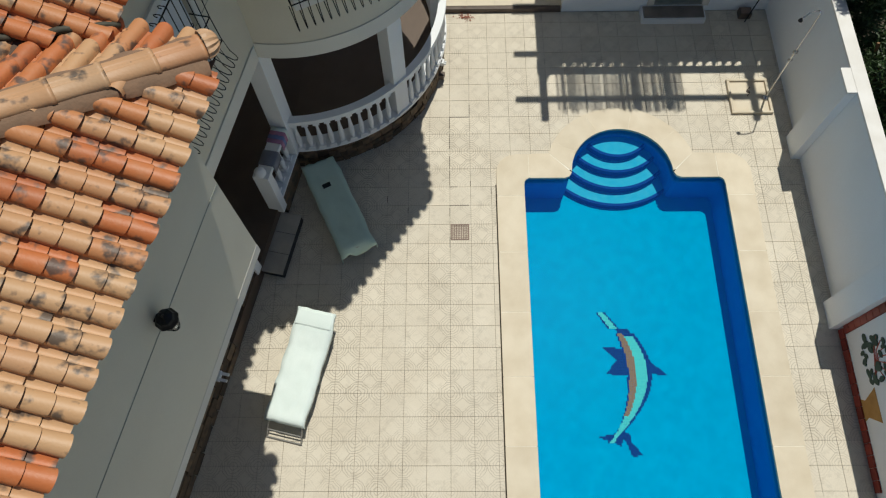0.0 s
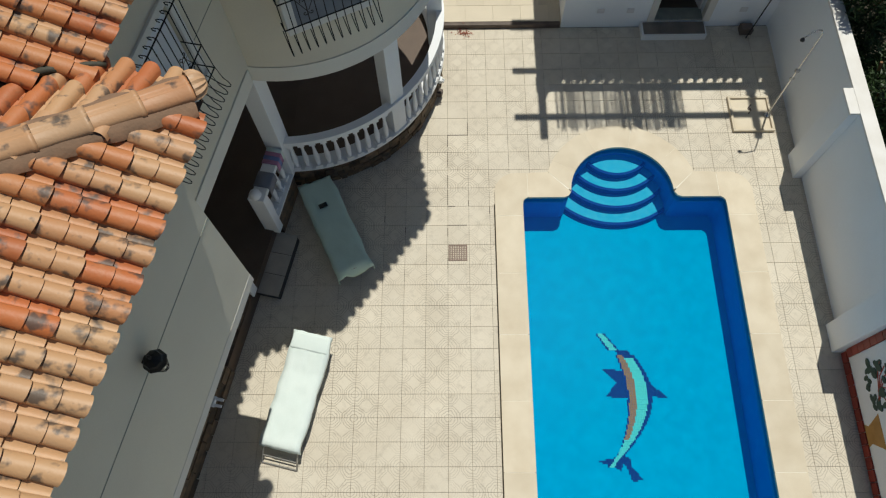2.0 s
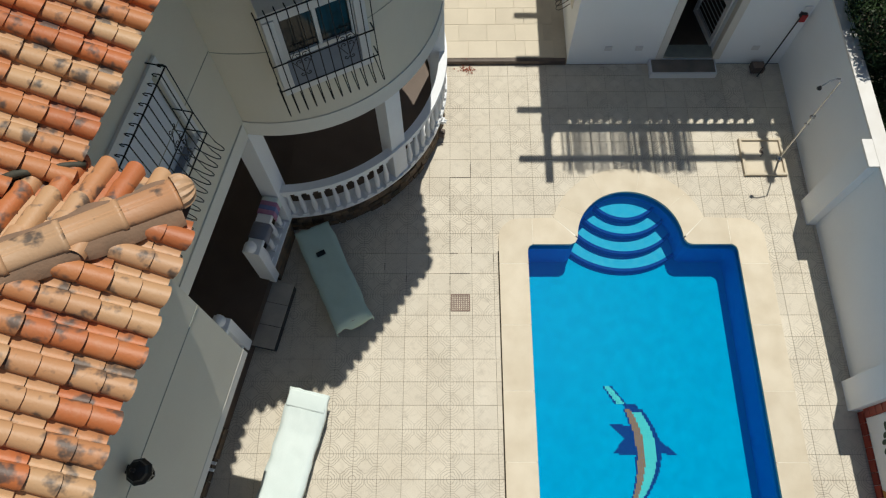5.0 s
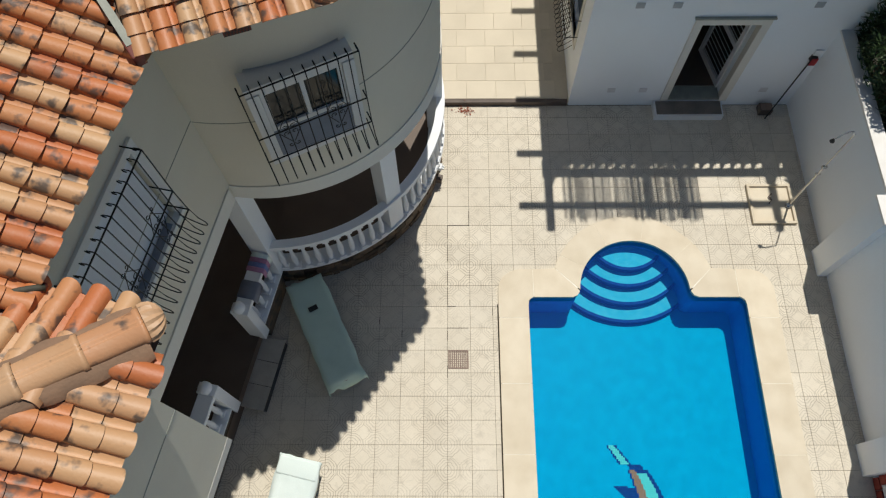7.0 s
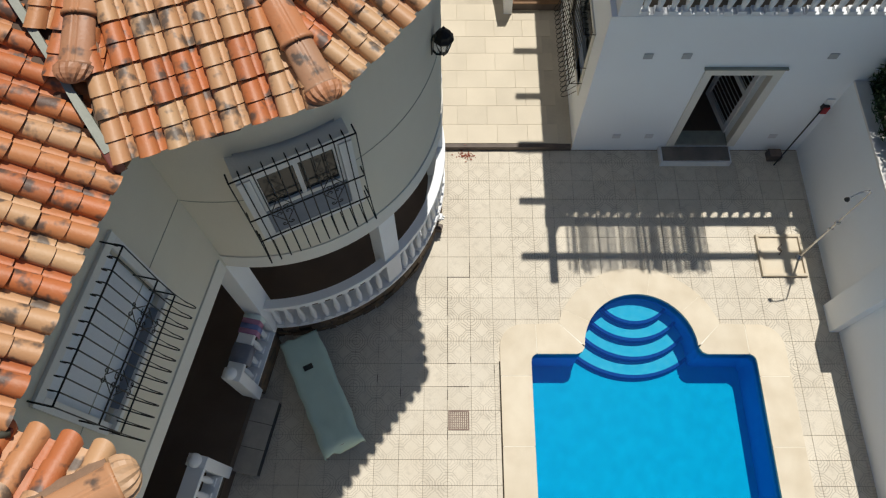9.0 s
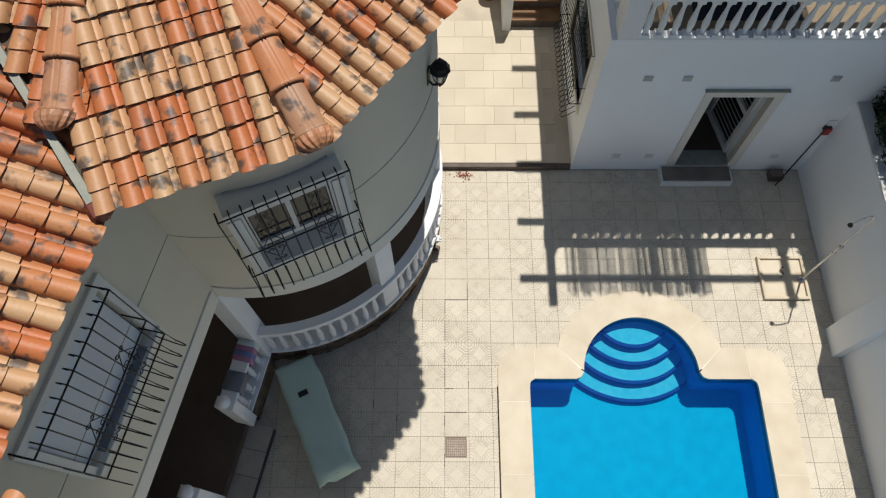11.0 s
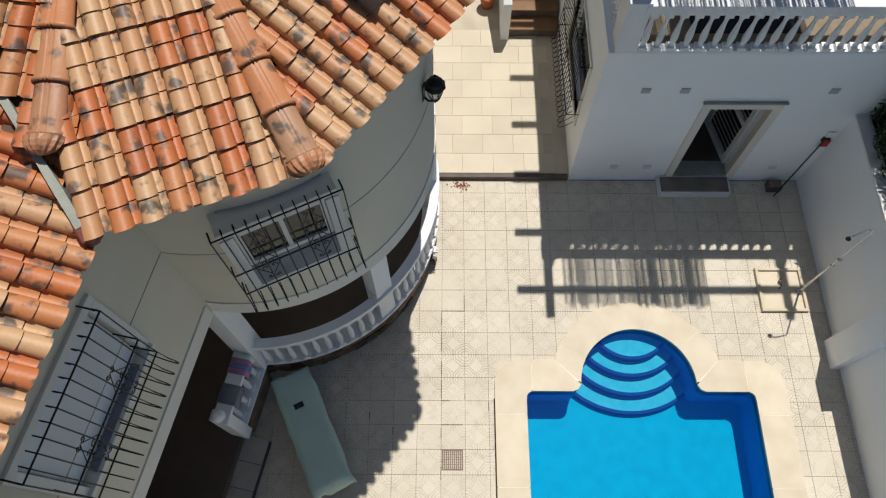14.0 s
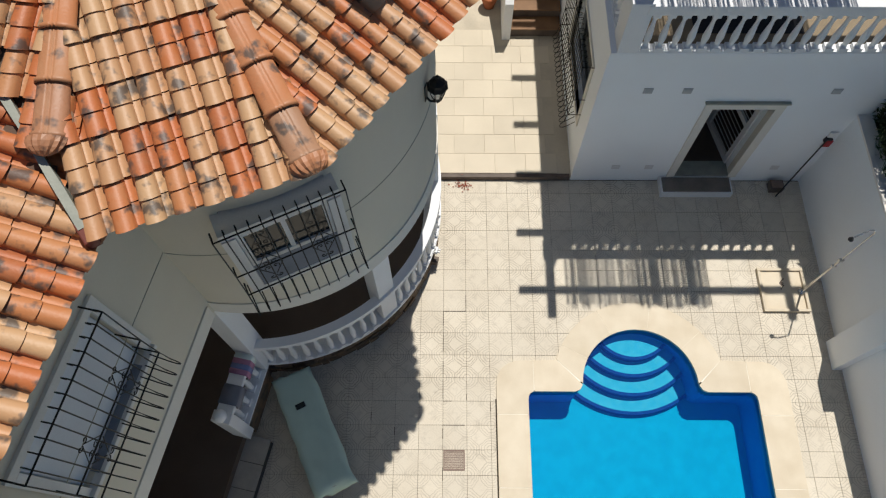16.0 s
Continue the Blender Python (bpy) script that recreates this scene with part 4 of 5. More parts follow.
part("window_sill", prism(bmesh.new(), [(-0.19, 4.20), (-0.05, 4.20), (-0.05, 4.598), (-0.165, 4.598)], -0.398, 0.398, WT @ Matrix(((0, 0, 1, 0), (1, 0, 0, 0), (0, 1, 0, 0), (0, 0, 0, 1)))), SILL, win, "sloping grey-blue sill panel")
# dark panel behind the panes, painted as the unlit room
part("dark_backing", boxes(((-0.398, -0.04, 4.62), (0.398, 0.0, 5.2)), m=WT), ROOM_SHADE, win)


def spiral(cx, cz, r, s, flip, y, n=12):
    return [(cx + s * r * (1 - i / n * 0.75) * math.cos(flip + i * 0.52), y, cz + r * (1 - i / n * 0.75) * math.sin(flip + i * 0.52)) for i in range(n)]


def grille(m, width, z0, z1, bars, proud, label, belly=0.13, scrolls=(0.28, 0.72), back=0.03, mid=0.47, low=0.20):
    """Spanish belly grille: local x along the wall, -y out of it."""
    g = thing("window_grille", label, "window grille", "window grilles")
    zm, zl = z0 + mid * (z1 - z0), z0 + low * (z1 - z0)
    for z, y in ((z1, -proud), (zm, -proud - 0.006), (zl, -proud - 0.03)):
        part("cross_rail", tube(bmesh.new(), [(0, y, z), (width, y, z)], 0.0085, 6, m), IRON, g)
    for x in (0.0, width):
        for z, y in ((z1, -proud), (zm, -proud), (zl, -proud - 0.03)):
            part("stay", tube(bmesh.new(), [(x, y, z), (x, back, z)], 0.0075, 6, m), IRON, g)
    for i in range(bars + 1):
        x = width * i / bars
        pts = [(x, -proud + 0.050, z1 - 0.022), (x, -proud + 0.076, z1 - 0.018), (x, -proud + 0.082, z1 + 0.002), (x, -proud + 0.060, z1 + 0.016), (x, -proud + 0.015, z1 + 0.018), (x, -proud - 0.008, z1 + 0.006), (x, -proud - 0.008, zm), (x, -proud - 0.03, zl + 0.03), (x, -proud - belly * 0.55, z0 + 0.10), (x, -proud - belly * 0.92, z0 + 0.03),
               (x, -proud - belly, z0 - 0.015), (x, -proud - belly * 0.88, z0 - 0.05), (x, -proud - belly * 0.55, z0 - 0.062), (x, -proud - 0.01, z0 - 0.03), (x, -0.06, z0 + 0.09)]
        part("bar", tube(bmesh.new(), pts, 0.0062, 5, m), IRON, g)
    for f in scrolls:
        bm = bmesh.new()
        x = width * f
        for s in (-1, 1):
            for v in (-1, 1):
                tube(bm, spiral(x + s * 0.038, zm + v * 0.045, 0.034, s, v * 0.8, -proud - 0.016), 0.0048, 5, m)
                tube(bm, [(x + s * 0.012, -proud - 0.012, zm + v * 0.21), (x + s * 0.105, -proud - 0.012, zm + v * 0.025)], 0.0045, 5, m)
            tube(bm, spiral(x + s * 0.036, zm + 0.235, 0.032, s, 3.5, -proud - 0.016), 0.0048, 5, m)
            tube(bm, spiral(x + s * 0.036, zm - 0.235, 0.032, s, 2.8, -proud - 0.022), 0.0048, 5, m)
        part("scroll_work", bm, IRON, g, "curled ironwork")
    return g


# local frames: x along the wall, -y outwards
GW = HOUSE @ Matrix(((0, -1, 0, 0), (1, 0, 0, -1.99), (0, 0, 1, 0), (0, 0, 0, 1)))
grille(GW, 1.25, 4.14, 5.46, 12, 0.19, "black wrought-iron belly grille before the wing window")
grille(WT @ Matrix.Translation((-hw - 0.13, 0, 0)), 2 * hw + 0.26, 3.985, 5.345, 11, 0.23, "black wrought-iron grille before the tower window", back=-0.13, mid=0.49, low=0.215)
GO = Matrix(((0, 1, 0, OX), (-1, 0, 0, 5.85), (0, 0, 1, 0), (0, 0, 0, 1)))
win = tagged(new("window_3"), "barred side window of the outbuilding", "window", kind="structure")
part("window_frame", boxes(((OX - 0.02, 4.05, 0.92), (OX + 0.05, 5.85, 1.0)), ((OX - 0.02, 4.05, 2.3), (OX + 0.05, 5.85, 2.38)), ((OX - 0.02, 4.05, 1.0), (OX + 0.05, 4.15, 2.3)), ((OX - 0.02, 5.75, 1.0), (OX + 0.05, 5.85, 2.3))), BAND, win)
part("pane", boxes(((OX + 0.12, 4.15, 1.0), (OX + 0.13, 5.75, 2.3))), PANE, win)
# thin dark panel in place of the room's shade
part("dark_backing", boxes(((OX + 0.26, 4.1, 0.95), (OX + 0.28, 5.8, 2.35))), ROOM_SHADE, win)
grille(GO, 1.8, 0.95, 2.36, 18, 0.17, "black wrought-iron belly grille on the outbuilding", 0.12, (0.5,))


# ---- lanterns ----
def lantern(m, label):
    """Wall lantern: local -y points out of the wall, the lamp hangs close to it."""
    l = thing("wall_lantern", label, "lantern", "wall lanterns")
    m = m @ Matrix.Diagonal((0.87, 0.87, 0.87, 1))
    part("back_plate", boxes(((-0.04, -0.012, -0.16), (0.04, 0.0, 0.10)), m=m, bevel=0.004), IRON, l)
    part("arm", tube(bmesh.new(), [(0, -0.01, -0.12), (0, -0.05, -0.17), (0, -0.10, -0.16), (0, -0.135, -0.12)], 0.012, 7, m), IRON, l)
    c = m @ Matrix.Translation((0, -0.135, 0))
    part("glass_body", lathe(bmesh.new(), [(0.045, -0.08), (0.075, 0.02), (0.095, 0.12)], 8, c), GLASSY, l, "clear glass body")
    part("roof_cap", lathe(bmesh.new(), [(0.118, 0.115), (0.12, 0.13), (0.095, 0.165), (0.085, 0.195), (0.045, 0.225), (0.018, 0.24), (0.012, 0.27), (0.02, 0.285), (0.004, 0.31)], 8, c), IRON, l, "black domed lantern cap")
    part("base_cup", lathe(bmesh.new(), [(0.01, -0.17), (0.018, -0.14), (0.012, -0.12), (0.055, -0.095), (0.055, -0.08)], 8, c), IRON, l)
    for k in range(8):
        a = 2 * math.pi * k / 8
        part("cage_bar", tube(bmesh.new(), [(0.05 * math.cos(a), 0.05 * math.sin(a), -0.085), (0.08 * math.cos(a), 0.08 * math.sin(a), 0.02), (0.10 * math.cos(a), 0.10 * math.sin(a), 0.12)], 0.005, 4, c), IRON, l)
    return l


lantern(Matrix.Translation((WC[0] + WR * math.cos(radians(-16)), WC[1] + WR * math.sin(radians(-16)), 4.96)) @ pose(0, 0, 0, 0, 0, 74), "black lantern on the tower wall")
lantern(Matrix.Translation(H(BAY_O, -4.0, 4.86)) @ pose(0, 0, 0, 0, 0, 78), "black lantern on the projecting wall")

# ---- roofs ----
SL = math.tan(radians(19))
PITCH, COURSE = 0.19, 0.33


def tile_mesh():
    """One clay tile: a barrel and a low pan beside it, moulded in two steps, with thick rounded lips."""
    barrel = []
    for i in range(11):
        a = math.pi * (1 - i / 10)
        barrel.append((0.066 + 0.069 * math.cos(a), 0.066 * math.sin(a) ** 0.9 if 0 < i < 10 else -0.012))
    pan = [(0.116, -0.006), (0.134, -0.016), (0.154, -0.019), (0.174, -0.013), (0.196, -0.002)]
    vs, fs = [], []

    def strip(rows):
        w, s = len(rows[0]), len(vs)
        for r in rows:
            vs.extend(r)
        for r in range(len(rows) - 1):
            for i in range(w - 1):
                q = s + r * w + i
                fs.append((q, q + 1, q + w + 1, q + w))

    half = COURSE / 2
    for y0, y1, l0, l1 in ((0.0, half + 0.008, 0.026, 0.014), (half, COURSE + 0.05, 0.023, 0.0)):
        ends = ((y0, l0, 1.0), (y1, l1, 0.91))
        strip([[(0.066 + (x - 0.066) * sc, y - (0.46 * max(z, 0) if sc == 1 else 0), z * sc + lift) for x, z in barrel] for y, lift, sc in ends])
        strip([[(x, y + 0.012 * (sc == 1), z + lift * 0.9) for x, z in pan] for y, lift, sc in ends])
        for line in (barrel, pan):
            bulge = 0.46 if line is barrel else 0.0
            drop = 0.0 if line is barrel else 0.012
            strip([[(x, y0 + drop + 0.003 - bulge * max(z, 0), z + l0 - 0.014) for x, z in line], [(x, y0 + drop - bulge * max(z, 0), z + l0 * (1 if line is barrel else 0.9)) for x, z in line]])
    return mesh_of("roof_tile", vs, fs, CLAY, True)


ROOF_TILE = tile_mesh()


def tile_face(parent, e0, e1, z0, rows, keep, rng, pitch, course, over=0.05, joined=False):
    """Lays tiles on a roof face that rises inwards (to the left of e0 -> e1) from its eave."""
    a = Vector((e1[0] - e0[0], e1[1] - e0[1], 0))
    length = a.length
    a.normalize()
    up = Vector((-a.y, a.x, 0))
    slope = Vector((up.x, up.y, SL)).normalized()
    nrm = a.cross(slope)
    base = Vector((e0[0], e0[1], z0))
    cols = int(length / pitch) + 1
    far_v, far_f = [], []
    src_v, src_f = [v.co.copy() for v in ROOF_TILE.vertices], [tuple(q.vertices) for q in ROOF_TILE.polygons]
    sx, sy = pitch / PITCH, course / COURSE
    for c in range(-16, cols + 16):
        for r in range(rows):
            p = base + a * (c * pitch) + slope * (r * course - over)
            mid = p + a * 0.07 + slope * course * 0.5
            if not keep(mid.x, mid.y, c, cols, r):
                continue
            j = rng.uniform(-0.006, 0.006)
            q = p + slope * rng.uniform(-0.006, 0.006) + nrm * (0.030 + rng.uniform(0, 0.003))
            aa = (a + slope * j).normalized()
            ss = (slope - a * j).normalized()
            tm = Matrix(((aa.x, ss.x, nrm.x, q.x), (aa.y, ss.y, nrm.y, q.y), (aa.z, ss.z, nrm.z, q.z), (0, 0, 0, 1))) @ Matrix.Diagonal((sx, sy, 1, 1))
            if joined:
                b0 = len(far_v)
                far_v += [tm @ v for v in src_v]
                far_f += [tuple(b0 + k for k in f) for f in src_f]
                continue
            ob = new("roof_tile", ROOF_TILE)
            ob.parent = parent
            ob.matrix_world = tm
    if far_v:
        ob = part("upper_tiles", mesh_of("upper_tiles", far_v, far_f, CLAY_FAR, True), CLAY_FAR, parent)
        ob["kind"] = "stuff"


def ridge_mesh():
    """Hip tile: tapering half round with a raised spine and a rolled lip at its foot."""
    vs, fs = [], []
    seg = 32
    rings = ((0.0, 0.084, 0.008), (-0.004, 0.096, 0.009), (0.026, 0.098, 0.011), (0.038, 0.090, 0.006), (0.39, 0.085, 0.0))
    for y, r, lift in rings:
        for i in range(seg + 1):
            a = math.pi * i / seg
            x = r * math.cos(a)
            vs.append((x, y, r * 0.74 * math.sin(a) ** 0.9 + lift + (0.005 if i == seg // 2 else 0) - (0.010 if i in (seg // 2 - 1, seg // 2 + 1) else 0)))
    for k in range(len(rings) - 1):
        for i in range(seg):
            b = k * (seg + 1) + i
            fs.append((b, b + seg + 1, b + seg + 2, b + 1))
    return vs, fs


def end_shell():
    """Fluted shell that closes the foot of a hip."""
    vs, fs = [], []
    n, m = 15, 5
    for j in range(m + 1):
        b = (math.pi / 2) * j / m
        for i in range(n + 1):
            a = math.pi * i / n
            r = 0.105 * (1 + (0.10 if i % 2 else -0.08) * math.sin(b + 0.3)) * math.cos(b)
            vs.append((r * math.cos(a), -0.11 * math.sin(b), r * 0.9 * math.sin(a) + 0.02 + 0.03 * math.sin(b)))
    for j in range(m):
        for i in range(n):
            q = j * (n + 1) + i
            fs.append((q, q + 1, q + n + 2, q + n + 1))
    return vs, fs


def hip_line(parent, p0, p1, mat, n, lift=0.062, wide=1.22, bed=0.100):
    vs, fs = ridge_mesh()
    me = mesh_of("ridge_tile", vs, fs, mat, True)
    p0, p1 = Vector(p0), Vector(p1)
    d = (p1 - p0).normalized()
    x = d.cross(Vector((0, 0, 1))).normalized()
    z = x.cross(d)
    for i in range(n):
        q = p0 + d * (i * 0.345) + z * lift
        ob = new("ridge_tile", me)
        ob.parent = parent
        ob.matrix_world = Matrix(((x.x, d.x, z.x, q.x), (x.y, d.y, z.y, q.y), (x.z, d.z, z.z, q.z), (0, 0, 0, 1))) @ Matrix.Diagonal((wide, 1, 1, 1))
    # uneven mortar bed that shows under both flanks
    vs, fs = [], []
    m = n * 8
    edge = 0.024 if bed < 0.12 else 0.042
    for i in range(m + 1):
        y = 0.02 + i * 0.345 * n / m
        for k, (f, h) in enumerate(((-1.0, -0.035), (-0.80, edge), (0.80, edge), (1.0, -0.035))):
            w = (bed + 0.034 * noise.noise(Vector((y * 5.0, k, p0.x)))) * wide * f
            vs.append(p0 + x * w + d * y + z * (lift + h - 0.035 + 0.012 * noise.noise(Vector((y * 6, k + 4, p0.y)))))
    for i in range(m):
        for k in range(3):
            fs.append((4 * i + k, 4 * i + k + 1, 4 * i + k + 5, 4 * i + k + 4))
    part("mortar_bed", mesh_of("mortar_bed", vs, fs, HIP_MORTAR, True), HIP_MORTAR, parent, "lumpy tan mortar bed")
    vs, fs = end_shell()
    q = p0 + z * lift
    ob = part("hip_end_shell", mesh_of("hip_end_shell", vs, fs, mat, False), mat, parent, "fluted clay end piece")
    ob.matrix_world = Matrix(((x.x, d.x, z.x, q.x), (x.y, d.y, z.y, q.y), (x.z, d.z, z.z, q.z), (0, 0, 0, 1))) @ Matrix.Diagonal((wide, 1.1, 1, 1))


def deck(bm, pts, back=0.07):
    """A roof board; its eave corners, the two lowest points, are drawn in behind the tile lips."""
    pts = [Vector(p) for p in pts]
    c = sum(pts, Vector()) / len(pts)
    low = min(p.z for p in pts) + 0.12
    for p in pts:
        if p.z < low:
            d = c - p
            p += d * (back / max(0.3, math.hypot(d.x, d.y))) - Vector((0, 0, 0.012))
    bm.faces.new([bm.verts.new(p) for p in pts])


def side(px, py, a, b):
    return (b[0] - a[0]) * (py - a[1]) - (b[1] - a[1]) * (px - a[0])


rng = random.Random(11)
ZL, ZT, ZB = 6.41, 6.48, 6.36
# tower roof: many-sided, eave corners by turn
V = [(-3.58, -0.587), (-2.05, -0.04), (-0.74, 1.80), (-0.90, 2.95), (-1.45, 4.20), (-2.8, 5.1)]
APEX = Vector((-3.62, 2.62, ZT + 2.85 * SL))
KNEE = (-3.39, -0.51)                      # where wing and tower eaves meet
VDIR = Vector((-0.574, 0.819))
VEND = (KNEE[0] + VDIR.x * 3.4, KNEE[1] + VDIR.y * 3.4)
tower = tagged(new("tower_roof"), "many-sided roof of sandy and orange clay barrel tiles over the tower", "roof", kind="structure")
bm = bmesh.new()
for p, q in zip(V, V[1:]):
    deck(bm, (Vector((*p, ZT)), Vector((*q, ZT)), APEX))
V0L = (-5.6, -0.30)
deck(bm, (Vector((*V0L, ZT + 0.1)), Vector((*V[0], ZT)), APEX))
deck(bm, (APEX, Vector((*V[-1], ZT)), Vector((-6.5, 5.2, ZT)), Vector((-6.5, 2.6, APEX.z))))
deck(bm, (Vector((*V0L, ZT + 0.1)), APEX, Vector((-6.5, 2.6, APEX.z))))
part("roof_deck", bm, DECK, tower)
for i in range(0, 4):
    p, q = V[i], V[i + 1]
    ap = (APEX.x, APEX.y)

    def keep(x, y, c, cols, r, p=p, q=q, i=i):
        if side(x, y, p, ap) > 0.12 or side(x, y, q, ap) < 0.02:
            return False
        if i == 0 and side(x, y, KNEE, VEND) > -0.10:
            return False
        return True

    tile_face(tower, p, q, ZT, 9 if i < 2 else 5, keep, rng, 0.182, 0.305, 0.06)


def keep0(x, y, c, cols, r):
    return side(x, y, V[0], (APEX.x, APEX.y)) > -0.12 and side(x, y, KNEE, VEND) < -0.10 and x > -5.2


tile_face(tower, (-5.0, -0.387), V[0], ZT - 0.02, 8, keep0, rng, 0.182, 0.305)
hip_line(tower, (-2.09, -0.03, ZT + 0.02), APEX, RIDGE, 8)
h1 = Vector((-3.62, 0.0, ZT + 0.20))
hip_line(tower, h1, APEX, RIDGE, 7)
hip_line(tower, (V[2][0] - 0.05, V[2][1] + 0.02, ZT + 0.02), APEX, RIDGE, 8)
hip_line(tower, (V[3][0] - 0.05, V[3][1], ZT + 0.02), APEX, RIDGE, 7)

# wing roof
wing = tagged(new("wing_roof"), "sloping roof of sandy and orange clay barrel tiles over the wing", "roof", kind="structure")
L0, L1 = H(0.5, -2.25), H(0.5, 0.3)
bm = bmesh.new()
back = 4.5
deck(bm, (H(0.5, -4.5, ZL), H(0.5, 0.60, ZL), H(0.5 - back, 4.6, ZL + back * SL), H(0.5 - back, -4.5, ZL + back * SL)))
part("roof_deck", bm, DECK, wing)


def keepw(x, y, c, cols, r):
    if side(x, y, KNEE, VEND) < -0.08:
        return False
    q = HOUSE.inverted() @ Vector((x, y, 0))
    return -(q.y + 2.25) < (0.5 - q.x) * 0.98 + 0.03 and q.x > -1.7


tile_face(wing, L0, H(0.5, 0.0), ZL, 7, keepw, rng, 0.188, 0.33)
tile_face(wing, H(0.5, -2.25), H(0.5, 4.5), ZL, 14, lambda x, y, c, cols, r: side(x, y, KNEE, VEND) > -0.08 and -3.95 < (HOUSE.inverted() @ Vector((x, y, 0))).x < -1.7 and (HOUSE.inverted() @ Vector((x, y, 0))).y > -2.9, rng, 0.188, 0.33, 0.05, True)
# lead valley
val = part("valley_flashing", prism(bmesh.new(), [(-0.028, -0.02), (0.026, -0.02), (0.030, 0.25), (0.022, 0.5), (0.030, 0.9), (0.026, 1.4), (0.022, 2.4), (-0.022, 2.4), (-0.030, 1.3), (-0.018, 0.7), (-0.028, 0.35)], -0.06, 0.035), LEAD, wing, "grey mortar-filled valley strip")
vx = Vector((VDIR.y, -VDIR.x, 0))
vd = Vector((VDIR.x, VDIR.y, 0.254)).normalized()
vz = vx.cross(vd)
o = Vector((KNEE[0] - 0.01, KNEE[1] - 0.01, ZT + 0.075))
val.matrix_world = Matrix(((vx.x, vd.x, vz.x, o.x), (vx.y, vd.y, vz.y, o.y), (vx.z, vd.z, vz.z, o.z), (0, 0, 0, 1)))
part("valley_foot", boxes(((-0.04, -0.12, -0.10), (0.04, 0.03, 0.03)), m=val.matrix_world.copy(), bevel=0.01), RED_PAINT, wing, "red painted foot of the valley")

# roof of the projecting bay
bayr = tagged(new("bay_roof"), "hipped roof of sandy and orange clay barrel tiles over the projecting bay", "roof", kind="structure")
AO, BU = 1.38, -2.28
bm = bmesh.new()
rise = 3.2
deck(bm, (H(AO, -9.4, ZB), H(AO, BU, ZB), H(AO - rise, BU - rise, ZB + rise * SL), H(AO - rise, -9.4, ZB + rise * SL)))
deck(bm, (H(AO, BU, ZB), H(-1.5, BU, ZB), H(AO - rise, BU - rise, ZB + rise * SL)))
part("roof_deck", bm, DECK, bayr)
INV = HOUSE.inverted()


def keepa(x, y, c, cols, r):
    q = INV @ Vector((x, y, 0))
    return (BU - q.y) > (AO - q.x) + 0.085 and q.y > -7.6


def keepb(x, y, c, cols, r):
    q = INV @ Vector((x, y, 0))
    return (BU - q.y) < (AO - q.x) + 0.01 and (BU - q.y) > (0.52 - q.x) - 0.25 and q.x > -1.2


tile_face(bayr, H(AO, -6.0), H(AO, BU), ZB, 6, keepa, rng, 0.195, 0.35)
tile_face(bayr, H(AO, BU), H(0.2, BU), ZB, 6, keepb, rng, 0.195, 0.35)
tile_face(bayr, H(AO, -9.3), H(AO, BU), ZB, 10, lambda x, y, c, cols, r: (r >= 6 or (INV @ Vector((x, y, 0))).y < -7.6) and -9.3 < (INV @ Vector((x, y, 0))).y < BU - (AO - (INV @ Vector((x, y, 0))).x) - 0.07, rng, 0.195, 0.35, 0.05, True)
tile_face(bayr, H(-5.02, BU), H(-5.02, -9.3), ZB, 10, lambda x, y, c, cols, r: -9.3 < (INV @ Vector((x, y, 0))).y < BU - 0.1, rng, 0.195, 0.35, 0.05, True)
bm = bmesh.new()
deck(bm, (H(-5.02, BU, ZB), H(-5.02, -9.4, ZB), H(AO - rise, -9.4, ZB + rise * SL), H(AO - rise, BU, ZB + rise * SL)))
part("roof_deck", bm, DECK, bayr)
hip_line(bayr, H(AO - 0.09, BU - 0.09, ZB + 0.055), H(AO - rise, BU - rise, ZB + rise * SL + 0.03), RIDGE_PALE, 12, 0.066, 1.22, 0.148)
bm = bmesh.new()
for k in range(5):
    f0 = k / 5
    pts = []
    for q in range(7):
        f = f0 + q / 30
        pts.append(H(0.60 - 1.0 * f, -2.25 - 0.62 * f, ZB + 0.075 + 0.75 * f * SL + 0.03 * math.sin(math.pi * q / 6)))
    tube(bm, pts, 0.024 + 0.006 * (k % 2), 7)
part("valley_seal", bm, BITUMEN, bayr, "lumpy dark bitumen seal in the valley", True)
part("valley_foot", boxes(((0.53, -2.29, ZB + 0.03), (0.60, -2.22, ZB + 0.09)), m=HOUSE, bevel=0.012), RED_PAINT, bayr, "red painted foot of the valley")
structure("soffit_bay", boxes(((-0.2, -9.2, EZ - 0.03), (AO - 0.12, BU - 0.10, EZ)), m=HOUSE), PLASTER, "plastered soffit under the bay eave")
structure("soffit_wing", boxes(((-0.2, -2.24, ZL - 0.06), (0.40, -0.0, ZL - 0.02)), m=HOUSE), PLASTER, "plastered soffit under the wing eave")
bm = bmesh.new()
pts = [(-3.6, -0.42)] + [(x + (-3.6 - x) * 0.045, y + (2.6 - y) * 0.045) for x, y in V[1:]] + [(-4.6, 4.6), (-4.6, 0.5)]
prism(bm, pts, ZT - 0.06, ZT - 0.025)
structure("wall_villa_back", boxes(((-4.65, -9.2, -0.1), (-4.4, 5.2, 6.34)), m=HOUSE), PLASTER, "plain plastered back wall of the villa")
structure("wall_villa_end", boxes(((-4.4, -9.2, -0.1), (-0.5, -8.95, 6.34)), m=HOUSE), PLASTER, "plain plastered end wall of the villa")
structure("soffit_tower", bm, PLASTER, "plastered soffit under the tower eave")

# chimney behind the tower hip; its cap shades the tiles before it
chim = thing("chimney", "white rendered chimney with a square cap on the tower roof", "chimney", m=Matrix.Translation((-1.744, 1.64, 0)) @ pose(0, 0, 0, 0, 0, -28))
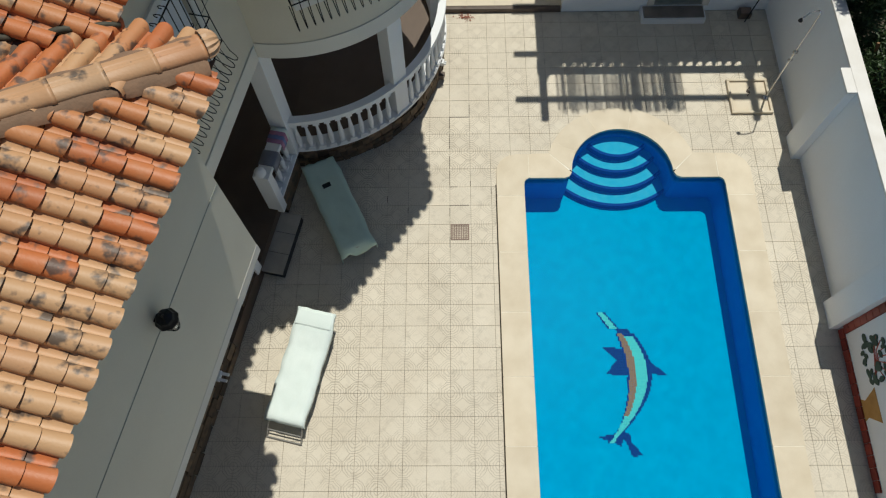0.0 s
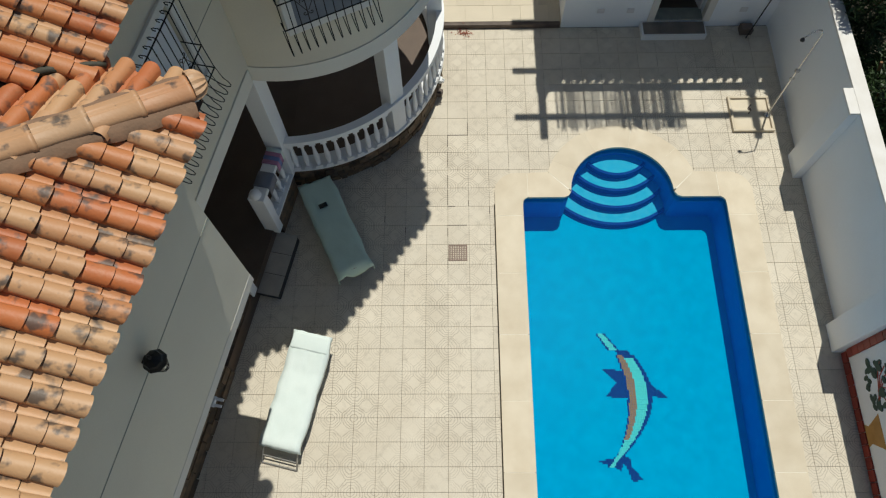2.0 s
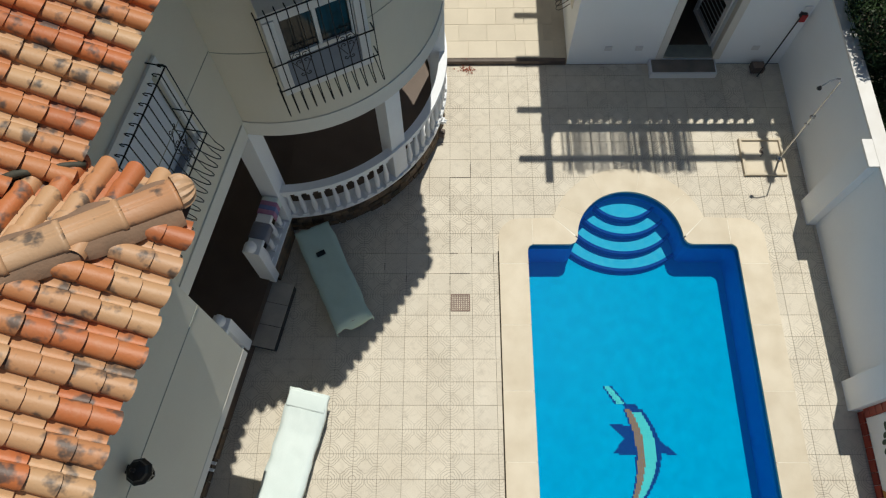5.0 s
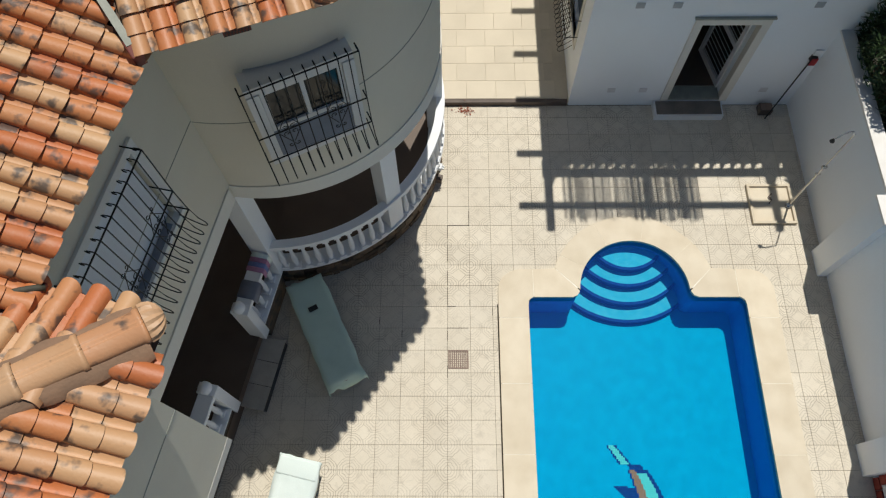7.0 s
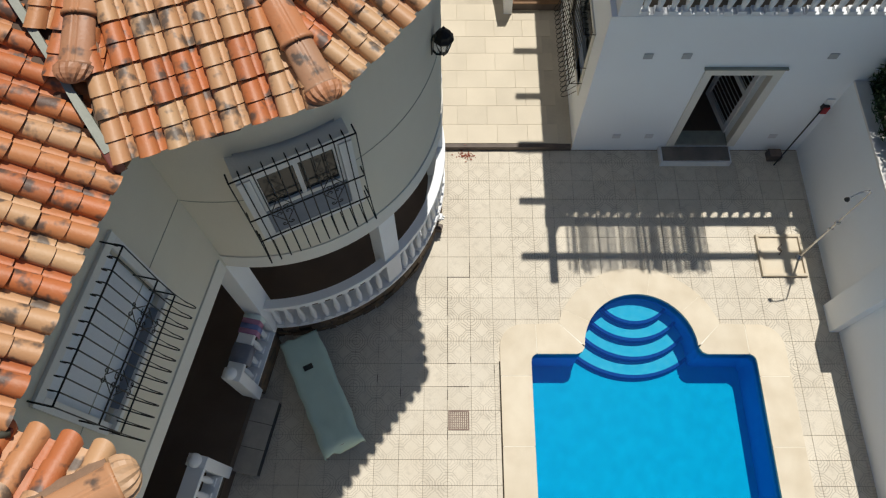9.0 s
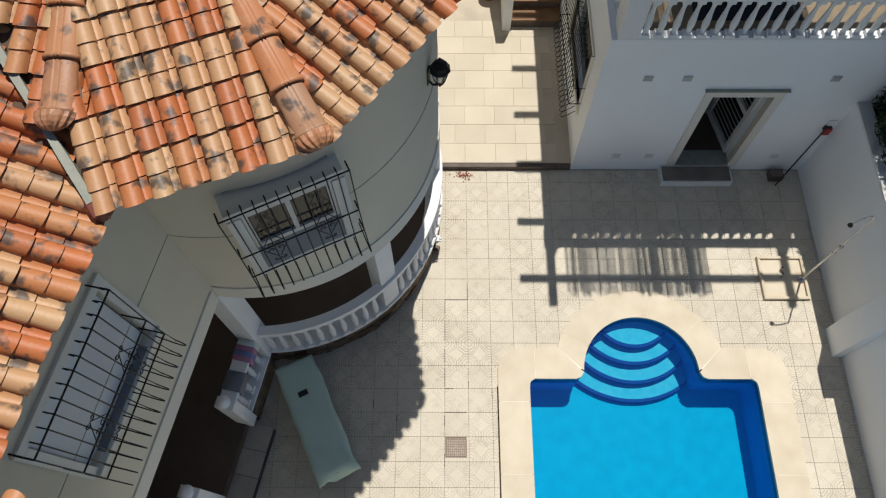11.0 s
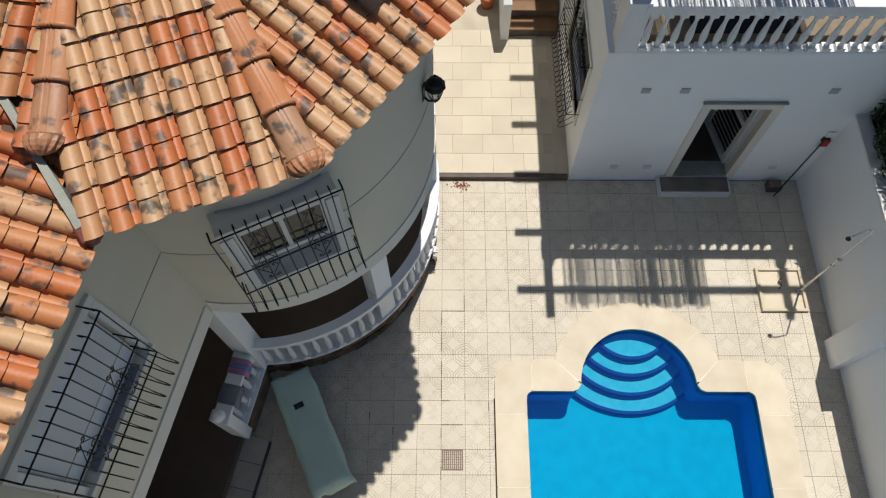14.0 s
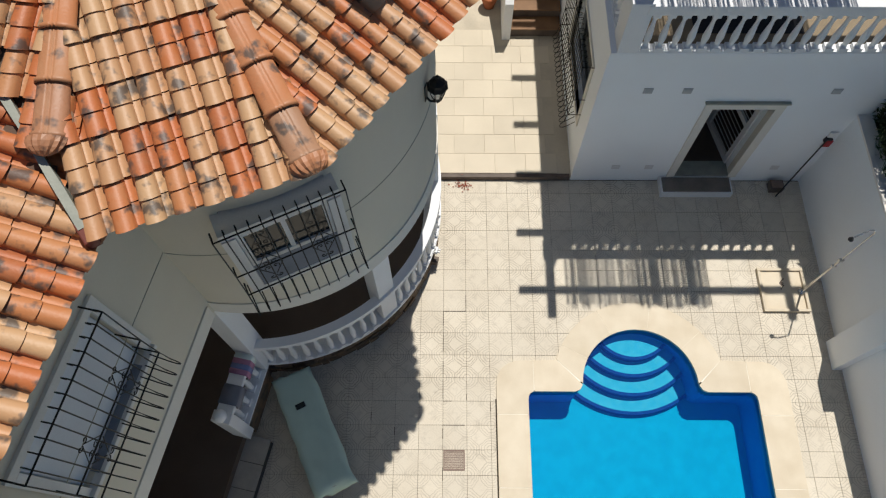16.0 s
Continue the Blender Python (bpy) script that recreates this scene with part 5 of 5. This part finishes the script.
part("chimney_shaft", boxes(((-0.20, -0.20, 6.45), (0.20, 0.20, 7.38)), bevel=0.01), WHITE_WALL, chim)
part("chimney_cap", boxes(((-0.34, -0.34, 7.38), (0.34, 0.34, 7.46)), bevel=0.015), WHITE_WALL, chim)
# hollow clay brick that airs the roof at the eave
vd2 = Vector((V[1][0] - V[0][0], V[1][1] - V[0][1], 0)).normalized()
vm = Matrix(((vd2.x, -vd2.y, 0, -2.83), (vd2.y, vd2.x, 0, -0.325), (0, 0, 1, 6.37), (0, 0, 0, 1)))
vent = thing("vent_brick", "dark red hollow clay vent brick under the eave", "vent")
part("brick_body", boxes(((0, 0.02, 0), (0.205, 0.16, 0.075)), m=vm, bevel=0.003), VENT, vent)
# black discs on the solid brick stand for the shade in its holes
for r in range(3):
    for c in range(8):
        part("dark_hole_disc", lathe(bmesh.new(), [(0.008, 0), (0.008, 0.004)], 6, vm @ Matrix.Translation((0.014 + c * 0.024 + (0.006 if r % 2 else 0), 0.02, 0.014 + r * 0.023)) @ pose(0, 0, 0, 90, 0, 0)), BLACK, vent)

# ---- loose things on the terrace ----
def lounger(m, cloth, label, head=0.0, skirt=False, tail=True):
    """Sun lounger, 1.75 m long: local y runs from foot to head."""
    l = thing("sun_lounger", label, "sun lounger", "sun loungers", m)
    W, L = 0.26, 1.68
    FY = 0.03 if skirt else -0.21
    for s in (-1, 1):
        part("side_rail", tube(bmesh.new(), [(s * W, 0, 0.30), (s * W, 1.10, 0.30), (s * W, L, 0.30 + head)], 0.014, 8), GREY_TUBE, l)
        part("leg", tube(bmesh.new(), [(s * (W - 0.01), 0.05, 0.30), (s * (W + 0.005), FY, 0.015)], 0.013, 8), GREY_TUBE, l)
        part("leg", tube(bmesh.new(), [(s * (W - 0.01), 1.15, 0.30), (s * (W - 0.01), 1.30, 0.015)], 0.013, 8), GREY_TUBE, l)
    for y, z in ((0.0, 0.30), (1.10, 0.30), (L, 0.30 + head)):
        part("cross_tube", tube(bmesh.new(), [(-W, y, z), (W, y, z)], 0.013, 8), GREY_TUBE, l)
    part("foot_bar", tube(bmesh.new(), [(-W, FY, 0.02), (W, FY, 0.02)], 0.013, 8), GREY_TUBE, l)
    part("foot_bar", tube(bmesh.new(), [(-W, FY * 0.55, 0.12), (W, FY * 0.55, 0.12)], 0.011, 8), GREY_TUBE, l)
    part("foot_bar", tube(bmesh.new(), [(-W, 1.30, 0.02), (W, 1.30, 0.02)], 0.013, 8), GREY_TUBE, l)
    # mattress under the cloth
    bm = bmesh.new()
    ny, nx = 42, 16
    start = -0.085 if skirt else -0.01
    rows = []
    for j in range(ny + 1):
        y = start + (L + 0.01 - start) * j / ny
        zc = 0.36 + (head * max(0, (y - 1.10) / (L - 1.10)) if y > 1.10 else 0)
        row = []
        for i in range(nx + 1):
            f = -1 + 2 * i / nx
            x = f * (W + 0.03)
            drop = 0.0
            if abs(f) > 0.86:
                drop = (abs(f) - 0.86) / 0.14 * (0.13 if skirt else 0.085)
                x = math.copysign(W + 0.03 + 0.004 * math.sin(9 * y + 3 * f), f)
            wr = noise.noise(Vector((x * 5, y * 4, m.translation.x))) * (0.016 if skirt else 0.009) + noise.noise(Vector((x * 11, y * 7, 3))) * 0.008 + (0.02 * noise.noise(Vector((f * 2, y * 9, 5))) if abs(f) > 0.8 else 0)
            edge = 0.055 * max(0, 1 - j / 1.2) if j < 2 else 0
            if skirt and j < 3:
                edge = (0.14 + 0.06 * math.sin(4 * f + 1)) * (1 - j / 3) ** 1.5
                x *= 1 + 0.04 * (1 - j / 3)
            row.append(bm.verts.new((x + (0.022 if abs(f) > 0.8 else 0.006) * noise.noise(Vector((y * 4, f, 7))), y + (0.05 if skirt else 0.018) * noise.noise(Vector((x * 9, 2, 1))) * (j in (0, ny)), zc + wr - drop - edge)))
        rows.append(row)
    for a, b in zip(rows, rows[1:]):
        for i in range(nx):
            bm.faces.new((a[i], a[i + 1], b[i + 1], b[i]))
    ob = part("cover", bm, cloth, l, "", True)
    so = ob.modifiers.new("thick", "SOLIDIFY")
    so.thickness = 0.012
    part("mattress", boxes(((-W, 0.14 if skirt else 0.01, 0.315), (W, 1.10, 0.345)), bevel=0.01), cloth, l)
    if head:
        bm = boxes(((-W - 0.02, 1.43, 0.375 + head * 0.5), (W + 0.02, L - 0.02, 0.405 + head * 0.5)), bevel=0.016)
        for v in bm.verts:
            v.co.z += head * 0.9 * (v.co.y - 1.43) + 0.008 * noise.noise(v.co * 9)
        part("head_cushion", bm, cloth, l, "folded cloth over the head end", True)
    return l


def lounge_pose(foot, headp):
    d = Vector(headp) - Vector(foot)
    return Matrix.Translation((foot[0], foot[1], 0)) @ pose(0, 0, 0, 0, 0, math.degrees(math.atan2(-d.x, d.y)))


sun_l = lounger(lounge_pose((-3.635, -4.13), (-3.25, -2.50)), SHEET, "grey tube sun lounger with a white sheet, in full sun", 0.10)
shade_l = lounger(lounge_pose((-2.72, -1.38), (-3.46, 0.17)), SHEET_GREEN, "sun lounger under a pale green towel, in the tower's shade", 0.0, True)
ph = thing("phone", "small black phone lying on the shaded lounger", "phone", m=lounge_pose((-2.70, -1.42), (-3.44, 0.13)) @ Matrix.Translation((-0.03, 1.24, 0.378)) @ pose(0, 0, 0, 0, 0, -88))
part("phone_body", boxes(((-0.04, -0.07, 0.0), (0.04, 0.07, 0.012)), bevel=0.004), BLACK, ph)
part("phone_screen", boxes(((-0.034, -0.064, 0.0115), (0.034, 0.064, 0.0135))), PANE, ph)

dr = thing("floor_drain", "square rusty grating set in the paving", "drain")
part("drain_frame", boxes(((-1.235, -1.14, -0.01), (-0.93, -1.12, 0.008)), ((-1.235, -0.875, -0.01), (-0.93, -0.855, 0.008)), ((-1.235, -1.12, -0.01), (-1.215, -0.875, 0.008)), ((-0.95, -1.12, -0.01), (-0.93, -0.875, 0.008))), DRAIN, dr)
for i in range(9):
    x = -1.205 + i * 0.0285
    part("grate_bar", boxes(((x, -1.12, -0.012), (x + 0.016, -0.875, 0.005))), DRAIN, dr)

for i in range(7):
    y = -1.10 + i * 0.034
    part("cross_bar", boxes(((-1.215, y, -0.011), (-0.95, y + 0.007, 0.003))), DRAIN, dr)

# shower
sh = thing("shower_tray", "white square shower tray on the paving", "shower tray")
X0, X1, Y0, Y1 = 3.72, 4.44, 1.245, 1.97
part("tray_base", boxes(((X0 + 0.02, Y0 + 0.02, 0.0), (X1 - 0.02, Y1 - 0.02, 0.02))), COPING, sh)
part("tray_rim", boxes(((X0, Y0, 0.0), (X1, Y0 + 0.045, 0.06)), ((X0, Y1 - 0.045, 0.0), (X1, Y1, 0.06)), ((X0, Y0 + 0.045, 0.0), (X0 + 0.045, Y1 - 0.045, 0.06)), ((X1 - 0.045, Y0 + 0.045, 0.0), (X1, Y1 - 0.045, 0.06)), bevel=0.006), COPING, sh)
part("outlet", lathe(bmesh.new(), [(0.035, 0.02), (0.03, 0.026), (0.005, 0.026)], 12, Matrix.Translation((4.08, 1.72, 0))), BROWN, sh, "dull brass outlet")
part("hose", tube(bmesh.new(), [(4.05, 1.62, 0.03), (4.10, 1.68, 0.035), (4.07, 1.75, 0.03), (4.12, 1.80, 0.03)], 0.012, 6), BROWN, sh)
pole = thing("outdoor_shower", "slim steel shower column with a bent head", "shower")
SX, SY = 4.36, 1.58
part("foot_flange", lathe(bmesh.new(), [(0.055, 0.02), (0.055, 0.05), (0.03, 0.075), (0.018, 0.08)], 14, Matrix.Translation((SX, SY, 0))), STEEL, pole)
part("lower_pipe", tube(bmesh.new(), [(SX, SY, 0.05), (SX - 0.02, SY, 1.30)], 0.016, 8), STEEL, pole)
part("upper_pipe", tube(bmesh.new(), [(SX - 0.02, SY, 1.30), (SX - 0.03, SY, 2.10), (SX - 0.035, SY, 2.16), (SX - 0.06, SY + 0.01, 2.20), (SX - 0.12, SY, 2.22), (SX - 0.20, SY - 0.02, 2.20), (SX - 0.28, SY - 0.04, 2.11)], 0.011, 8), STEEL, pole)
part("upper_valve", boxes(((SX - 0.05, SY - 0.02, 1.24), (SX + 0.02, SY + 0.02, 1.30)), bevel=0.005), STEEL, pole)
part("lower_valve", boxes(((SX - 0.05, SY - 0.015, 1.05), (SX + 0.02, SY + 0.015, 1.09)), bevel=0.005), STEEL, pole)
part("shower_head", lathe(bmesh.new(), [(0.035, 0.0), (0.035, 0.012), (0.018, 0.05), (0.01, 0.06)], 12, Matrix.Translation((SX - 0.30, SY - 0.045, 2.05))), BLACK, pole, "black shower head")

# mop and dustpan by the outbuilding
mop = thing("broom", "long dark broom handle leaning in the corner", "broom")
part("handle", tube(bmesh.new(), [(4.28, 3.28, 0.02), (4.58, 3.57, 1.30)], 0.012, 7), BLACK, mop)
part("broom_head", boxes(((-0.05, -0.03, 0.0), (0.05, 0.03, 0.10)), m=Matrix.Translation((4.58, 3.57, 1.24)) @ pose(0, 0, 0, 0, 10, 0), bevel=0.01), BLACK, mop)
pan = thing("dustpan", "red dustpan hung against the white wall", "dustpan")
part("pan_plate", boxes(((4.55, OY - 0.03, 1.10), (4.68, OY - 0.008, 1.46)), bevel=0.008), WHITE, pan)
part("pan_scoop", boxes(((4.565, OY - 0.07, 1.14), (4.665, OY - 0.03, 1.30)), bevel=0.01), RED, pan)
bx = thing("crate", "small brown crate on the paving", "crate")
part("crate_body", boxes(((4.18, 3.36, 0.0), (4.40, 3.53, 0.14)), bevel=0.008), BROWN, bx)
part("crate_lid", boxes(((4.20, 3.38, 0.14), (4.38, 3.51, 0.15))), DRAIN, bx)
tap = thing("garden_tap", "white tap fitting on the stone plinth", "tap")
part("tap_body", boxes(((-0.0, -0.05, 0.42), (0.09, 0.05, 0.50)), ((0.02, -0.02, 0.50), (0.06, 0.02, 0.56)), ((0.09, -0.03, 0.44), (0.13, -0.01, 0.48)), ((0.09, 0.01, 0.44), (0.13, 0.03, 0.48)), m=Matrix.Translation(on_porch(2.44, -15, 0)) @ pose(0, 0, 0, 0, 0, -15), bevel=0.006), WHITE, tap)
vb = thing("junction_box", "small dark brown box at the foot of the plinth", "box")
part("box_body", boxes(((0.0, -0.05, 0.08), (0.10, 0.06, 0.19)), m=Matrix.Translation(on_porch(2.44, -16, 0)) @ pose(0, 0, 0, 0, 0, -16), bevel=0.006), BROWN, vb)

# fallen petals on the kerb
vs, fs = [], []
rng = random.Random(4)
for i in range(80):
    x, y = rng.gauss(-0.95, 0.10), rng.gauss(3.47, 0.045)
    z = 0.002 if y < 3.58 else 0.1
    a, s = rng.uniform(0, 6.28), rng.uniform(0.007, 0.018)
    b = len(vs)
    vs += [(x + s * math.cos(a + k * 1.57), y + s * (0.6 if k % 2 else 1) * math.sin(a + k * 1.57), z + rng.uniform(0.002, 0.02)) for k in range(4)]
    fs.append((b, b + 1, b + 2, b + 3))
tagged(part("fallen_petals", mesh_of("fallen_petals", vs, fs, PETAL), PETAL), "small heap of dry red petals on the paving", "petals", kind="stuff")

# stairs at the end of the passage
stairs = thing("garden_stairs", "brown tiled stairs with a white side wall", "stairs")
for i in range(6):
    y = 6.60 + i * 0.29
    part("stair_block", boxes(((-0.03, y, 0.09), (0.86, 8.45, 0.27 + i * 0.18))), BROWN, stairs)
    part("tread", boxes(((-0.05, y - 0.02, 0.27 + i * 0.18), (0.86, y + 0.29, 0.295 + i * 0.18)), bevel=0.005), WOOD, stairs)
part("side_wall", prism(bmesh.new(), [(6.50, 0.09), (8.45, 0.09), (8.45, 2.2), (6.9, 1.25), (6.50, 1.0)], -0.20, -0.05, Matrix(((0, 0, 1, 0), (1, 0, 0, 0), (0, 1, 0, 0), (0, 0, 0, 1)))), WHITE, stairs, "white painted side wall")
pot = thing("flower_pot", "round terracotta pot beside the stairs", "pot")
part("pot_body", lathe(bmesh.new(), [(0.10, 0.09), (0.15, 0.30), (0.165, 0.34), (0.165, 0.38), (0.14, 0.38), (0.13, 0.33)], 20, Matrix.Translation((-0.42, 7.33, 0))), TERRACOTTA, pot, "", True)

# ---- garden beyond the wall ----
rng = np.random.default_rng(7)


def shrub(name, cx, cy, height, rx, ry, n, label):
    t = thing(name, label, "shrub", "garden shrubs")
    bm = bmesh.new()
    for k in range(5):
        a = 2 * math.pi * k / 5
        tube(bm, [(cx + 0.05 * math.cos(a), cy + 0.05 * math.sin(a), -0.06), (cx + 0.3 * rx * math.cos(a), cy + 0.3 * ry * math.sin(a), height * 0.5), (cx + 0.6 * rx * math.cos(a), cy + 0.6 * ry * math.sin(a), height * 0.92)], 0.025, 5)
    part("stems", bm, WOOD, t)
    u = rng.normal(size=(n, 3))
    u /= np.linalg.norm(u, axis=1)[:, None]
    lump = 1 + 0.22 * np.sin(u[:, 0] * 7 + cx) * np.cos(u[:, 1] * 6 + cy)
    rad = rng.uniform(0.45, 1.0, n) ** 0.5 * lump
    c = np.c_[cx + u[:, 0] * rx * rad, cy + u[:, 1] * ry * rad, height * 0.62 + u[:, 2] * height * 0.42 * rad]
    d = rng.normal(size=(n, 3)) * (1, 1, 0.6)
    d /= np.linalg.norm(d, axis=1)[:, None]
    s = np.cross(d, rng.normal(size=(n, 3)))
    s /= np.linalg.norm(s, axis=1)[:, None]
    ln, wd = rng.uniform(0.05, 0.09, n)[:, None], rng.uniform(0.010, 0.018, n)[:, None]
    keep = ~((c[:, 0] < WX + 0.25) & (c[:, 2] < 1.98)) & (c[:, 0] > WX + 0.03)
    q = np.stack([c - d * ln, c + s * wd, c + d * ln, c - s * wd], 1)[keep].reshape(-1, 3)
    fs = [(4 * i, 4 * i + 1, 4 * i + 2, 4 * i + 3) for i in range(len(q) // 4)]
    ob = part("foliage", mesh_of("foliage", q.tolist(), fs, LEAF), LEAF, t)
    ob["kind"] = "stuff"


shrub("oleander", 5.38, 2.75, 3.0, 0.68, 1.05, 14000, "dense dark green shrub overhanging the white wall")
shrub("oleander", 5.75, 1.15, 1.75, 0.6, 0.9, 7000, "dense dark green shrub behind the white wall")
shrub("oleander", 5.7, -0.5, 1.6, 0.6, 0.9, 5000, "dark green shrub behind the white wall")
shrub("oleander", 6.9, 1.8, 2.4, 0.9, 1.5, 9000, "tall dark green shrub in the garden")
shrub("oleander", 6.6, -1.6, 2.2, 0.9, 1.3, 6000, "dark green shrub in the garden")

# ---- paving pieces ----
def slab_mesh(name, sx, sy, h, mat):
    g, b = 0.0020, 0.0022
    x0, y0, x1, y1 = g, g, sx - g, sy - g
    vs = [(x0, y0, -0.012), (x1, y0, -0.012), (x1, y1, -0.012), (x0, y1, -0.012), (x0, y0, h - b), (x1, y0, h - b), (x1, y1, h - b), (x0, y1, h - b),
          (x0 + b, y0 + b, h), (x1 - b, y0 + b, h), (x1 - b, y1 - b, h), (x0 + b, y1 - b, h)]
    fs = [(8, 9, 10, 11)] + [(i, (i + 1) % 4, 4 + (i + 1) % 4, 4 + i) for i in range(4)] + [(4 + i, 4 + (i + 1) % 4, 8 + (i + 1) % 4, 8 + i) for i in range(4)]
    return vs, fs, mesh_of(name, vs, fs, mat)


svs, sfs, PAVE = slab_mesh("paving_tile", TILE, TILE, 0.0, PAVING)
rng = random.Random(21)
joined_v, joined_f = [], []
count = 0
for j in range(-24, 13):
    for i in range(-12, 18):
        x, y = TX0 + i * TILE, TY0 + j * TILE
        if x > WX - 0.02 or x + TILE < -5.6 or y > 3.45:
            continue
        cut = min(1.0, (3.583 - y) / TILE)
        if x < PX1 and x + TILE > PX0 and y < PY1 and y + TILE > PY0:
            continue
        cxm, cym = min(max(AC[0], x), x + TILE), min(max(AC[1], y), y + TILE)
        if math.hypot(cxm - AC[0], cym - AC[1]) < AR + 0.02:
            continue
        dz = rng.uniform(-0.002, 0.0008)
        tilt = (rng.uniform(-0.15, 0.15), rng.uniform(-0.15, 0.15))
        if cut < 1:
            b = len(joined_v)
            joined_v += [(x + v[0], y + v[1] * cut, v[2] + dz) for v in svs]
            joined_f += [tuple(b + k for k in f) for f in sfs]
        elif -2.8 < x < -0.4 and -4.0 < y < 3.3 and count < 150 or x > 3.4 and -3.2 < y < 3.3 or 0 < x < 3.4 and y > 0.9:
            ob = new("paving_tile", PAVE)
            ob.parent = pavement
            ob.matrix_world = Matrix.Translation((x, y, dz)) @ pose(0, 0, 0, tilt[0], tilt[1], 0)
            count += 1
        else:
            b = len(joined_v)
            joined_v += [(x + v[0], y + v[1], v[2] + dz) for v in svs]
            joined_f += [tuple(b + k for k in f) for f in sfs]
ob = part("outer_paving", mesh_of("outer_paving", joined_v, joined_f, PAVING), PAVING, pavement)
ob["kind"] = "stuff"

_, _, PLAIN = slab_mesh("passage_tile", 0.52, 0.385, 0.012, PASSAGE)
for j in range(8):
    y = 3.665 + j * 0.385
    for i in range(6):
        x = -1.95 + i * 0.52 - (0.17 if j % 2 else 0)
        if x + 0.52 > 0.92:
            continue
        ob = new("passage_tile", PLAIN)
        ob.parent = passage
        ob.matrix_world = Matrix.Translation((x, y, 0.088 + rng.uniform(0, 0.002)))

# opened joints between worn tiles
for i, (x0, y0, x1, y1) in enumerate(((0, 5.35, 0, 6), (0, 4.2, 0, 5.0), (1, 6, 1, 6.75), (0, 6, 1, 6), (0, 3.0, 0, 3.7), (0, 2.1, 0, 2.9), (0, 0.45, 0, 0.85), (-2, 0.6, -2, 0.9), (-3, 1.2, -3, 1.5), (1, 2.05, 1, 2.3), (0, 2, 0.35, 2), (0, 1, 0.9, 1), (2, 1.6, 2, 1.95), (0, -1.2, 0, -0.7))):
    bx0, by0, bx1, by1 = TX0 + x0 * TILE, TY0 + y0 * TILE, TX0 + x1 * TILE, TY0 + y1 * TILE
    tagged(part("joint_gap", boxes(((bx0 - 0.005, by0 - 0.005, -0.01), (bx1 + 0.004, by1 + 0.004, 0.0035))), GAP, pavement))

# plinth stones
for a0, a1, z0, z1, r1 in stones:
    me = finish(ring_sector(bmesh.new(), BC, 2.41, r1, a0, a1, z0, z1, 2), "plinth_stone", STONE)
    part("plinth_stone", me, STONE, core)
# stone facing along the entrance side
foot = tagged(part("footing", boxes(((-0.33, -9.0, 0), (-0.115, -3.13, 3.12)), m=HOUSE), MORTAR), "brown stone facing below the projecting floor", "footing", kind="structure")
for row in range(15):
    u = -7.0
    while u < -3.2:
        wd = rng.uniform(0.20, 0.46)
        lo_z = max(0.0, row * 0.205 + rng.uniform(-0.02, 0.02))
        me = finish(boxes(((-0.12, u, lo_z), (-0.08 + rng.uniform(-0.02, 0.02), min(u + wd - 0.014, -3.13), lo_z + rng.uniform(0.17, 0.2))), m=HOUSE), "footing_stone", STONE)
        part("footing_stone", me, STONE, foot)
        u += wd
